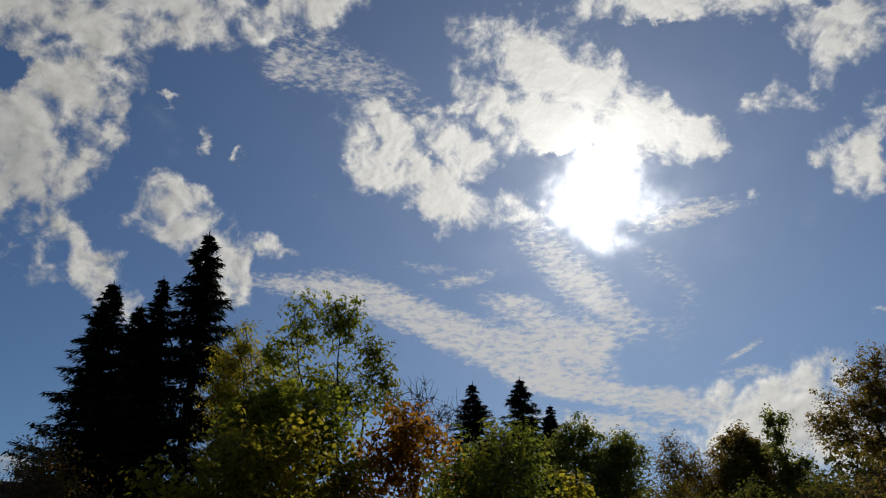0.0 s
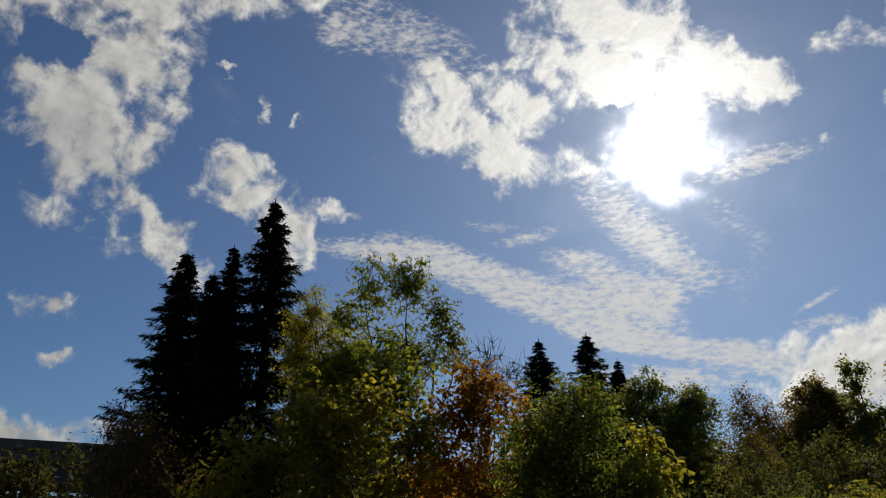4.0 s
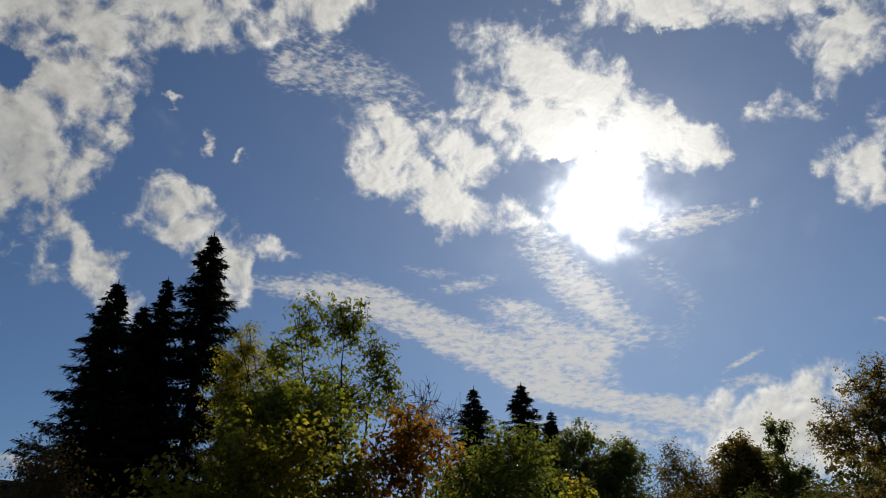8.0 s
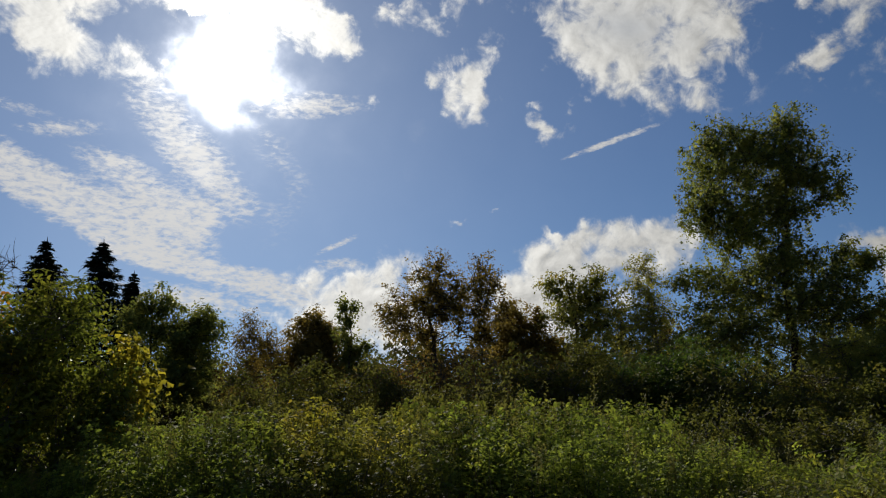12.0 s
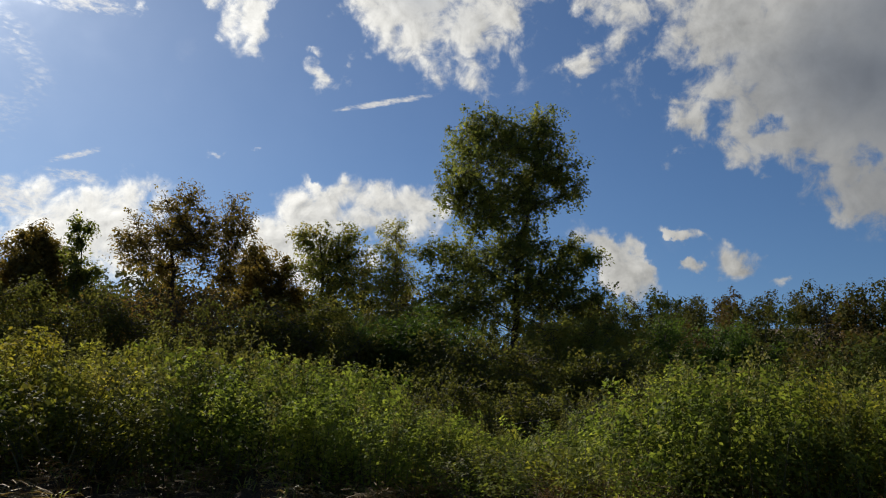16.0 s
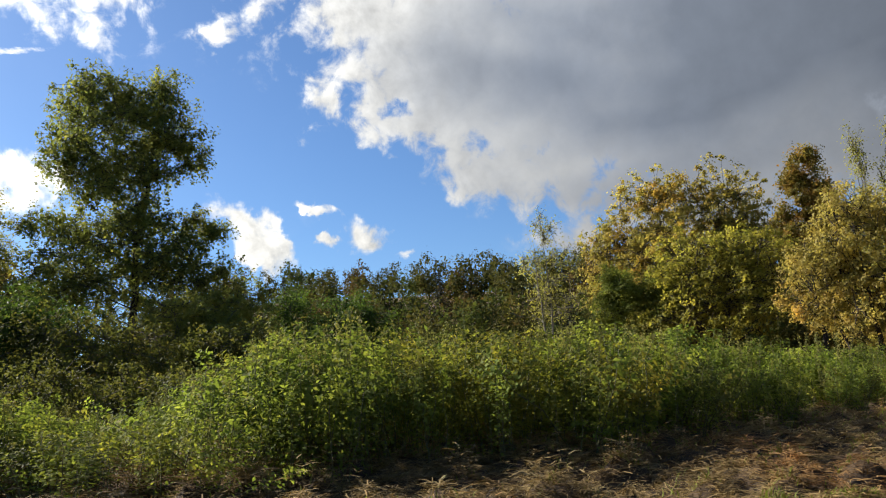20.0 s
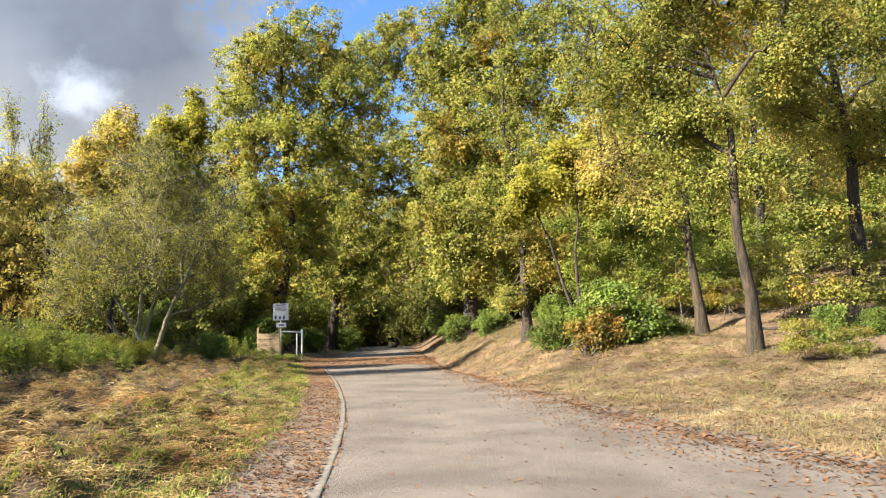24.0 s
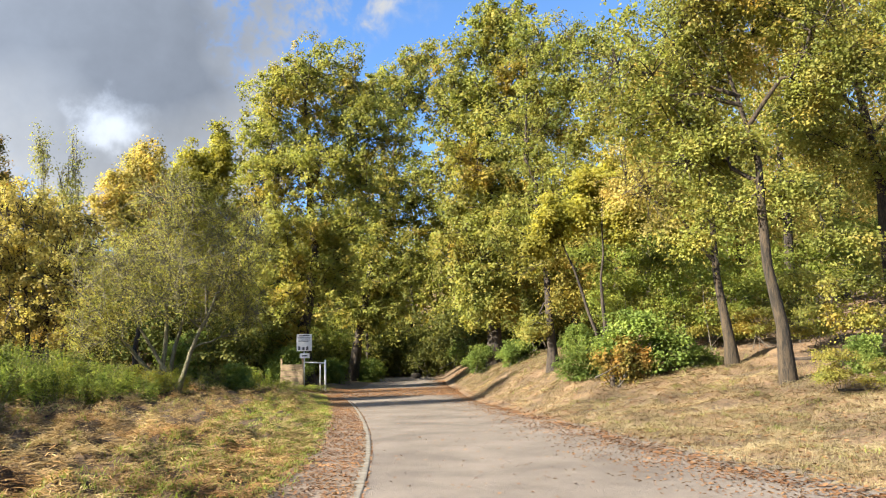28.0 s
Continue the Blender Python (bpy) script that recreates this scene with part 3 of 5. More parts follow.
# ---- growing things: shared makers ----
def tube(pts, rad, sides=6):
    pts, rad = np.asarray(pts, float), np.asarray(rad, float)
    t = np.gradient(pts, axis=0)
    t /= np.linalg.norm(t, axis=1, keepdims=True) + 1e-9
    ref = np.where(np.abs(t[:, 2:3]) > 0.9, [[1.0, 0, 0]], [[0, 0, 1.0]])
    a = np.cross(t, ref)
    a /= np.linalg.norm(a, axis=1, keepdims=True) + 1e-9
    b = np.cross(t, a)
    ang = np.arange(sides) * 2 * math.pi / sides
    ring = pts[:, None] + rad[:, None, None] * (np.cos(ang)[None, :, None] * a[:, None] + np.sin(ang)[None, :, None] * b[:, None])
    n = len(pts)
    i, j = np.meshgrid(np.arange(n - 1), np.arange(sides), indexing="ij")
    p, q = i * sides + j, i * sides + (j + 1) % sides
    f = np.concatenate([np.stack([p, q, q + sides], -1).reshape(-1, 3), np.stack([p, q + sides, p + sides], -1).reshape(-1, 3)])
    return ring.reshape(-1, 3), f


def join(pieces):
    V, F, o = [], [], 0
    for v, f in pieces:
        V.append(v)
        F.append(f + o)
        o += len(v)
    return np.concatenate(V), np.concatenate(F)


def bend(p, q, rng, lift=0.25, wob=0.06, n=6):
    """A bough from p to q, rising first and wavering."""
    p, q = np.asarray(p, float), np.asarray(q, float)
    s = np.linspace(0, 1, n)[:, None]
    length = np.linalg.norm(q - p)
    c = (p + q) / 2 + np.array([0, 0, lift * length]) + rng.normal(0, wob * length, 3)
    pts = (1 - s) ** 2 * p + 2 * s * (1 - s) * c + s * s * q
    pts[1:-1] += rng.normal(0, wob * 0.35 * length, (n - 2, 3))
    return pts


def leaves(P, size, rng, wide=0.55, droop=0.2, face=None):
    """One folded leaf at each place; face: the way its upper side looks, at random where none is given."""
    P = np.asarray(P, float)
    n = len(P)
    nn = rng.normal(0, 1, (n, 3)) if face is None else face + rng.normal(0, 0.34, (n, 3))
    nn /= np.linalg.norm(nn, axis=1, keepdims=True) + 1e-9
    d = rng.normal(0, 1, (n, 3))
    d[:, 2] -= droop
    d -= nn * (d * nn).sum(1, keepdims=True)
    d /= np.linalg.norm(d, axis=1, keepdims=True) + 1e-9
    w = np.cross(d, nn)
    L = size * rng.uniform(0.6, 1.3, (n, 1))
    V = np.stack([P - d * L * 0.5, P + w * L * wide * 0.5 - d * L * 0.05 + nn * L * 0.10, P + d * L * 0.5, P - w * L * wide * 0.5 - d * L * 0.05 + nn * L * 0.10], 1).reshape(-1, 3)
    k = np.arange(n)[:, None] * 4
    F = np.concatenate([k + [0, 1, 2], k + [0, 2, 3]], 1).reshape(-1, 3)
    return V, F


def in_lobe(rng, n, c, r, shell=0.45):
    d = rng.normal(0, 1, (n, 3))
    d /= np.linalg.norm(d, axis=1, keepdims=True)
    return np.asarray(c) + d * np.asarray(r) * (rng.uniform(0, 1, (n, 1)) ** shell)


def local(az0, d, az, el, base_z):
    """Across and up, in metres, of a bearing and height seen from the standpoint, at the distance d."""
    return d * math.tan(radians(az - az0)), EYE + d * math.tan(radians(el)) - base_z


def tree(name, az, d, lobes, leaf, label, category="tree", bark=None, trunk_r=0.2, stems=1, stem_spread=0.3, limbs=16, clumps=9, per=60,
         size=0.13, clump_r=0.45, top=None, lean=0.0, depth=0.9, wide=0.55, droop=0.2, seed=1, group="", low=0.35, shell=0.45, twig=0.02, trunk_top=0.92, flat=0.6, twigs=True, spread=0.31, core=None, stem=(), boughs=(), swell=1.0):
    """A broadleaved tree or shrub. Lobes of the crown: bearing, height, half breadth, half height, in degrees from the standpoint."""
    rng = np.random.default_rng(seed)
    bark = bark or M_BARK
    x0, y0 = polar(az, d)
    z0 = float(ground(x0, y0)) - 0.05
    L = []
    for la, le, ra, re in lobes:
        cx, cz = local(az, d, la, le, z0)
        rx, rz = swell * d * math.tan(radians(ra)), swell * d * math.tan(radians(re))
        L.append(((cx, 0.0, cz), (rx, rx * depth, rz)))
    h = max(c[2] + r[2] for c, r in L)
    peak = max(L, key=lambda q: q[0][2] + q[1][2])
    thing = new(name)
    thing.matrix_world = pose(x0, y0, z0, 0, 0, -az)
    tagged(thing, label, category, group)
    wood, trunks = [], []
    for s in range(stems):
        foot = np.array([rng.normal(0, stem_spread), rng.normal(0, stem_spread), 0.0]) if stems > 1 else np.zeros(3)
        if stems > 1:
            c, r = L[s % len(L)]
            tip = np.array(c) + rng.normal(0, 0.35, 3) * np.array(r)
            tip[2] = max(tip[2], 0.5 * h)
        else:
            tip = np.array([peak[0][0] * 0.75 + lean, 0.0, h * trunk_top])
        pts = bend(foot, tip, rng, 0.01, 0.016 if stems > 1 or d > 60 else 0.03, 9)
        pts[0] = foot
        if stem:
            way_pts = np.array([(0.0, 0.0, 0.0)] + [(q[0], 0.0, q[1]) for q in (local(az, d, *p, z0) for p in stem)] + [tuple(tip)])
            at = np.linspace(0, len(way_pts) - 1, 9)
            pts = np.stack([np.interp(at, np.arange(len(way_pts)), way_pts[:, k]) for k in range(3)], 1)
            pts[1:-1, :2] += rng.normal(0, 0.05, (7, 2))
        rr = trunk_r * (1 - np.linspace(0, 1, 9) ** 0.8 * 0.9)
        rr *= 1 + rng.normal(0, 0.05, 9)
        rr[0] *= 1.35
        trunks.append((pts, rr))
        wood.append(tube(pts, rr, 8))
    limbs, clump_r = int(limbs * 1.3), clump_r * 1.12
    vol = np.array([r[0] * r[2] for c, r in L])
    counts = np.maximum(2, np.round(limbs * vol / vol.sum()).astype(int))
    node, thick_at = [], []
    for pts, rr in trunks:
        q = np.linspace(low * 0.6, 1.0, 14) * 8
        node.append(np.stack([np.interp(q, np.arange(9), pts[:, k]) for k in range(3)], 1))
        thick_at.append(np.interp(q, np.arange(9), rr))
    node, thick_at = np.concatenate(node), np.concatenate(thick_at)
    spots = []
    for row in boughs:
        P = np.array([(q[0], 0.0, q[1]) for q in (local(az, d, *p, z0) for p in row)])
        P[1:, 1] += np.cumsum(rng.normal(-0.25, 0.3, len(P) - 1))
        at = np.linspace(0, len(P) - 1, 9)
        P = np.stack([np.interp(at, np.arange(len(P)), P[:, k]) for k in range(3)], 1)
        P[1:] += rng.normal(0, 0.09, (8, 3))
        rr = np.linspace(min(0.055, trunk_r * 0.36), 0.010, 9)
        wood.append(tube(P, rr, 6))
        node, thick_at = np.vstack([node, P[3:]]), np.concatenate([thick_at, rr[3:]])
        for p in P[4:]:
            for _ in range(9):
                q = p + rng.normal(0, 0.5, 3)
                wood.append(tube(bend(p, q, rng, 0.08, 0.08, 4), np.linspace(twig, twig * 0.35, 4), 3))
                spots.append(q)
    aims = []
    for (c, r), nl in zip(L, counts):
        for target in in_lobe(rng, nl, c, r, shell):
            target[2] = max(target[2], 0.15)
            aims.append((np.linalg.norm(target[:2]), target, np.array(r), np.array(c)))
    for _, target, r, mid in sorted(aims, key=lambda q: q[0]):
        gap = np.linalg.norm(node - target, axis=1)
        pick = int(np.argmin(gap * (1 + rng.uniform(0, 0.35, len(gap))) + 1.6 * np.maximum(0, node[:, 2] - target[2] + 0.35 * gap)))
        length = gap[pick]
        r0 = min(thick_at[pick] * 0.7, (0.011 + 0.017 * length) * (1.5 if d < 30 and trunk_r > 0.1 else 1.0))
        bough = bend(node[pick], target, rng, 0.10, 0.07, 7)
        rr = np.linspace(r0, max(twig * 0.6, 0.010), 7)
        wood.append(tube(bough, rr, 5))
        node, thick_at = np.vstack([node, bough[2:6]]), np.concatenate([thick_at, rr[2:6]])
        for p in target + rng.normal(0, 1, (max(3, clumps), 3)) * r * spread:
            p = mid + (p - mid) / max(1.0, np.linalg.norm((p - mid) / r) / rng.uniform(0.95, 1.35))
            p[2] = max(p[2], 0.1)
            if twigs:
                wood.append(tube(bend(bough[rng.integers(3, 7)], p, rng, 0.08, 0.08, 4), np.linspace(twig, twig * 0.35, 4), 3))
            spots.append(p)
        spots += list(bough[4:6])
    v, f = join(wood)
    part("trunk", np_mesh("trunk", v, f, bark, smooth=True), thing)
    if per:
        S = np.array(spots)
        per = max(4, int(per * 1.7))
        P = np.repeat(S, per, 0)
        ball = rng.normal(0, 1, P.shape)
        ball /= np.linalg.norm(ball, axis=1, keepdims=True)
        off = ball * rng.uniform(0, 1, (len(P), 1)) ** 0.5 * np.repeat(rng.uniform(0.5, 1.55, (len(S), 1)), per, 0) * clump_r * [1, 1, flat]
        # each spray is a tilted, flattish tuft that sags towards its rim
        tilt = np.repeat(rng.normal(0, 0.4, (len(S), 2)), per, 0)
        off[:, 2] += (off[:, :2] * tilt).sum(1) - 0.35 * (off[:, :2] ** 2).sum(1) / clump_r
        P = P + off
        face = ball * [0.7, 0.7, 0.35] + [0, 0, 0.6]
        face[:, :2] -= tilt * 0.5
        keep = P[:, 2] > 0.05
        v, f = leaves(P[keep], size * 0.80, rng, wide, droop, face[keep])
        if core is None:
            core = az > 62 and name not in ("poplar_tree", "birch_tree", "thicket_bush")
        if core:
            Q = np.repeat(S, 1 + per // 7, 0)
            Q = Q + rng.normal(0, 0.30, Q.shape) * clump_r * [1, 1, flat]
            v, f = join([(v, f), leaves(Q[Q[:, 2] > 0.1], size * (1.0 if d > 44 else 0.9), rng, 0.75, droop)])
        part("crown", np_mesh("crown", v, f, leaf), thing)
    return thing


def spruce(az, d, top_el, half_az, seed, label, bare_top=0.0, leafy=1.0):
    rng = np.random.default_rng(seed)
    x0, y0 = polar(az, d)
    z0 = float(ground(x0, y0)) - 0.05
    h = EYE + d * math.tan(radians(top_el)) - z0
    R = d * math.tan(radians(half_az))
    thing = new("spruce_tree")
    thing.matrix_world = pose(x0, y0, z0, 0, 0, -az)
    tagged(thing, label, "tree", "spruces and firs")
    wood = [tube([(0, 0, 0), (0.03, 0, h * 0.5), (0, 0, h * 0.97), (0, 0, h)], [0.02 * h, 0.012 * h, 0.003 * h, 0.004], 8)]
    P, D, scale = [], [], []
    z = 0.06 * h
    while z < h * 0.985:
        f = 1 - z / h
        reach = R * (f ** 0.82) + 0.03
        for k in range(rng.integers(7, 10)):
            a = rng.uniform(0, 2 * math.pi)
            r = reach * rng.uniform(0.45, 1.2)
            s = np.linspace(0, 1, 6)
            rise = rng.uniform(-0.05, 0.25)
            pts = np.stack([np.cos(a) * r * s, np.sin(a) * r * s, z + r * (rise * s - 0.45 * s * (1 - 0.55 * s))], 1)
            wood.append(tube(pts, np.linspace(0.022, 0.006, 6), 3))
            m = int((26 + 44 * r) * leafy)
            q = rng.uniform(0.05, 1, m)
            c = np.stack([np.interp(q, s, pts[:, i]) for i in range(3)], 1)
            side = np.array([-math.sin(a), math.cos(a), 0])
            off = rng.normal(0, 1, (m, 1)) * (0.06 + 0.17 * (1.05 - q[:, None]) * r) * side
            P.append(c + off + [0, 0, -0.05])
            dd = np.stack([np.full(m, math.cos(a)), np.full(m, math.sin(a)), np.full(m, -0.55)], 1) + off * 1.2 + rng.normal(0, 0.35, (m, 3))
            D.append(dd)
            scale.append(np.full((m, 1), min(1.0, 0.3 + 0.8 * reach)))
        z += rng.uniform(0.30, 0.52) * (0.4 + 0.6 * f) * (h / 14)
    P, D = np.concatenate(P), np.concatenate(D)
    D /= np.linalg.norm(D, axis=1, keepdims=True)
    n = len(P)
    w = np.cross(D, rng.normal(0, 0.5, (n, 3)) + [0, 0, 1])
    w /= np.linalg.norm(w, axis=1, keepdims=True)
    ln = rng.uniform(0.16, 0.36, (n, 1)) * (h / 14) * np.concatenate(scale)
    V = np.stack([P - w * 0.035, P + w * 0.035, P + D * ln], 1).reshape(-1, 3)
    v, f = join(wood)
    part("trunk", np_mesh("trunk", v, f, M_BARK, smooth=True), thing)
    part("crown", np_mesh("crown", V, np.arange(3 * n).reshape(-1, 3), M_SPRUCE_BACKLIT), thing)
    return thing


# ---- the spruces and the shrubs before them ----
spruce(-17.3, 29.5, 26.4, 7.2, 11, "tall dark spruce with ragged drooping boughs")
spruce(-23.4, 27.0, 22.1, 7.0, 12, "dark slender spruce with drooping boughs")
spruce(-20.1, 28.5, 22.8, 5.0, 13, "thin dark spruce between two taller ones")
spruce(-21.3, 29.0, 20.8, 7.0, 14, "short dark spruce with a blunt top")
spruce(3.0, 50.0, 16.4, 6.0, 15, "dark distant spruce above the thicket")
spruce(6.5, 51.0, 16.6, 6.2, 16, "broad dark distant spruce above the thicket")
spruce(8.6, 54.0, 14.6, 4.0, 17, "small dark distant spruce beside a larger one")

tree("bare_shrub", -26.6, 23.0, [(-26.0, 9.0, 1.4, 3.0), (-27.4, 6.4, 1.3, 2.2), (-28.4, 4.4, 1.0, 1.6)], M_RUST, "half-bare brown shrub beside the spruces", "shrub",
     M_BARK_WILLOW, 0.05, 7, 0.5, 40, 12, 3, 0.11, 0.4, core=False, seed=21, twig=0.013)
tree("bare_shrub", -24.0, 24.0, [(-24.2, 7.0, 2.6, 4.5)], M_RUST, "brown-leaved shrub under the spruces", "shrub",
     M_TWIG, 0.07, 4, 0.4, 30, 10, 5, 0.17, 0.4, seed=22, twig=0.012)
tree("yellow_tree", -13.6, 25.0, [(-13.6, 16.2, 2.2, 3.6), (-12.0, 13.5, 2.6, 4.0), (-14.8, 12.0, 1.8, 3.0)], M_HAZEL, "yellow-leaved young tree behind the thicket", "tree",
     M_BARK, 0.10, 2, 0.3, 26, 10, 42, 0.12, 0.42, seed=23)
tree("ash_tree", -7.4, 19.0, [(-9.7, 20.0, 1.2, 2.3), (-11.4, 18.0, 0.9, 1.9), (-6.8, 20.3, 1.7, 2.4), (-4.6, 18.0, 1.1, 2.0), (-3.2, 16.0, 1.0, 1.8), (-7.5, 15.5, 3.2, 2.5)],
     M_ASH, "slender ash with sparse drooping green leaves", "tree", M_BARK, 0.08, 5, 0.35, 52, 6, 6, 0.19, 0.24, wide=0.36, core=False, droop=0.9, seed=24, twig=0.010, low=0.5, spread=0.42)
tree("hazel_bush", -13.5, 13.0, [(-17.8, 8.0, 2.6, 3.2), (-13.2, 10.6, 3.0, 3.8), (-19.5, 4.5, 2.4, 3.2), (-9.0, 9.5, 3.5, 3.8), (-14.0, 4.5, 5.5, 4.0), (-8.0, 3.0, 4.0, 4.0)],
     M_HAZEL, "yellow-green hazel bush in dense leaf", "bush", M_TWIG, 0.05, 9, 0.8, 64, 9, 7, 0.145, 0.30, wide=0.75, core=False, seed=25, twig=0.008, low=0.2)
tree("hazel_bush", -9.5, 15.5, [(-11.5, 11.0, 3.2, 4.0), (-8.5, 12.0, 3.4, 3.8), (-12.5, 14.0, 1.6, 2.2)],
     M_ASH, "green and yellow hazel bush behind another", "bush", M_TWIG, 0.05, 7, 0.6, 36, 9, 8, 0.145, 0.32, wide=0.75, core=False, seed=26, twig=0.008, low=0.2)
tree("orange_shrub", -2.6, 14.5, [(-2.8, 12.2, 2.4, 3.0), (-0.6, 11.2, 2.2, 2.8), (-4.6, 9.0, 2.4, 3.4), (-1.4, 6.0, 3.6, 4.0)],
     M_ORANGE, "upright shrub with orange autumn leaves", "shrub", M_TWIG, 0.035, 10, 0.6, 44, 8, 7, 0.13, 0.28, wide=0.7, core=False, seed=27, twig=0.008, low=0.2)
tree("bare_shrub", -0.6, 17.5, [(-1.0, 14.6, 1.8, 2.4), (1.2, 14.2, 1.4, 2.0)], M_ORANGE, "leafless upright twigs above an orange shrub", "shrub", M_TWIG, 0.03, 8, 0.5, 30, 8, 0, seed=28, twig=0.008, low=0.4)
tree("round_bush", 4.7, 11.5, [(4.6, 9.2, 4.0, 3.5), (2.4, 6.5, 3.0, 4.0), (7.2, 6.0, 2.8, 3.6), (4.8, 2.5, 4.8, 5.0)],
     M_BUSH, "dense rounded dark green willow bush", "bush", M_TWIG, 0.04, 8, 0.5, 64, 10, 12, 0.11, 0.24, wide=0.45, seed=29, twig=0.007, low=0.2)
tree("yellow_sapling", 10.2, 12.0, [(9.8, 8.4, 1.0, 2.0), (10.6, 6.0, 1.6, 2.4), (9.0, 4.4, 1.6, 2.6)], M_HAZEL, "yellowing sapling beside a round bush", "shrub",
     M_TWIG, 0.025, 4, 0.25, 14, 6, 3, 0.16, 0.26, wide=0.8, seed=30, twig=0.007)

# ---- trees beyond the thicket ----
tree("oak_tree", 10.6, 46, [(9.8, 11.4, 1.7, 1.9), (12.6, 11.0, 1.9, 1.9), (11.5, 8.5, 3.0, 2.5)], M_POPLAR, "dark green oak in the tree belt", "tree", None, 0.22, 1, 0, 22, 10, 46, 0.24, 0.6, seed=31)
tree("bare_tree", 16.9, 44, [(16.4, 10.0, 1.4, 1.8), (18.2, 9.2, 1.3, 1.6), (17.2, 7.2, 2.3, 2.0)], M_OAK_BROWN, "nearly bare tree with a few brown leaves", "tree", M_TWIG, 0.15, 3, 0.4, 30, 10, 10, 0.16, 0.5, core=False, seed=32, twig=0.018)
tree("oak_tree", 21.5, 42, [(21.2, 10.4, 1.7, 1.7), (20.4, 8.5, 2.2, 2.2), (22.4, 8.4, 1.6, 2.0)], M_OAK_BROWN, "rust-brown oak in the tree belt", "tree", None, 0.2, 1, 0, 22, 10, 44, 0.2, 0.5, seed=33)
tree("slender_tree", 23.9, 39, [(23.7, 12.0, 0.7, 1.5), (24.0, 10.0, 1.1, 1.6), (24.6, 8.0, 1.1, 1.4)], M_POPLAR, "slender open-crowned young tree", "tree", None, 0.12, 1, 0, 16, 6, 20, 0.2, 0.35, seed=34)
tree("oak_tree", 31.0, 41, [(29.9, 14.2, 1.9, 2.1), (27.4, 12.2, 1.9, 1.6), (33.6, 13.4, 1.5, 2.5), (31.8, 12.0, 1.8, 2.0), (28.6, 10.3, 2.3, 1.2), (34.6, 10.8, 1.6, 1.6), (32.6, 10.0, 1.6, 1.2), (31.2, 13.2, 2.6, 1.8), (30.0, 11.6, 3.0, 1.6)],
     M_OAK_BROWN, "spreading oak with thin brown autumn crown", "tree", None, 0.34, 1, 0, 66, 8, 13, 0.19, 0.40, lean=-0.5, seed=35, twig=0.025, low=0.5, trunk_top=0.8)
tree("oak_tree", 36.2, 43, [(36.0, 10.6, 1.9, 1.5), (36.8, 8.5, 2.4, 1.6)], M_OAK_BROWN, "low brown oak beside a spreading one", "tree", None, 0.2, 1, 0, 20, 9, 40, 0.2, 0.45, seed=36)
tree("oak_tree", 40.5, 41, [(39.4, 13.2, 1.6, 1.8), (42.0, 12.6, 1.7, 1.9), (40.5, 10.5, 2.8, 2.0), (41.0, 8.0, 3.0, 2.0)], M_OAK, "oak turning green to brown in the tree belt", "tree", None, 0.25, 1, 0, 44, 8, 18, 0.2, 0.40, seed=37, low=0.45)
tree("birch_tree", 45.2, 38, [(45.2, 12.8, 1.5, 1.9), (44.8, 10.2, 2.2, 2.2), (45.5, 7.4, 2.8, 2.6)], M_WILLOW, "pale birch with light grey-green leaves", "tree", M_BARK_PALE, 0.12, 2, 0.3, 36, 9, 16, 0.15, 0.42, seed=38)
tree("poplar_tree", 53.3, 35.5, [(53.6, 19.2, 4.7, 4.0), (51.4, 20.6, 2.5, 2.6), (55.6, 20.9, 2.6, 2.6), (57.4, 17.8, 1.9, 1.9), (49.9, 17.6, 1.9, 2.1), (53.5, 16.0, 3.7, 2.2), (53.2, 13.8, 3.2, 2.2),
     (49.6, 12.4, 2.8, 1.8), (56.8, 12.6, 3.2, 1.7), (53.3, 10.8, 5.6, 2.4), (50.0, 8.6, 5.0, 2.6), (57.0, 8.8, 4.8, 2.6), (59.4, 13.0, 1.4, 1.0)],
     M_POPLAR, "tall black poplar with a rounded upper crown", "tree", None, 0.24, 1, 0, 320, 7, 14, 0.18, 0.27, lean=0.6, seed=39, twig=0.013, flat=1.0, low=0.45, spread=0.26, shell=0.38)
tree("thicket_bush", 49.0, 30, [(48.5, 6.0, 4.0, 3.0), (44.5, 5.5, 3.5, 2.5)], M_GREEN, "green bush at the foot of the poplar", "bush", M_TWIG, 0.06, 6, 0.8, 30, 9, 50, 0.13, 0.4, seed=40)
# shade below the poplar is put into the dark leaf colour
tree("thicket_bush", 54.0, 22, [(54.0, 0.5, 4.5, 2.6), (59.0, 0.5, 4.0, 2.6), (49.0, 1.5, 4.0, 2.6), (63.0, 1.5, 3.0, 2.6)], M_THICKET_SHADE, "shaded green thicket below the poplar", "bush", M_TWIG, 0.05, 8, 1.2, 40, 9, 30, 0.12, 0.36, seed=140)
tree("thicket_bush", 52.0, 27, [(51.0, 3.6, 3.4, 2.8), (55.0, 3.2, 3.4, 2.8), (47.6, 3.8, 3.0, 2.6), (53.0, 0.0, 5.0, 2.4)], M_THICKET_SHADE, "dark shaded thicket round the poplar trunk", "bush", M_TWIG, 0.05, 8, 1.2, 44, 9, 22, 0.15, 0.42, seed=141, core=False)
tree("thicket_bush", 61.0, 27, [(59.6, 3.2, 3.2, 2.8), (63.6, 3.6, 3.0, 2.8), (61.0, 0.2, 4.4, 2.4)], M_THICKET_SHADE, "dark shaded thicket beside the poplar", "bush", M_TWIG, 0.05, 7, 1.0, 36, 9, 22, 0.15, 0.42, seed=142, core=True)
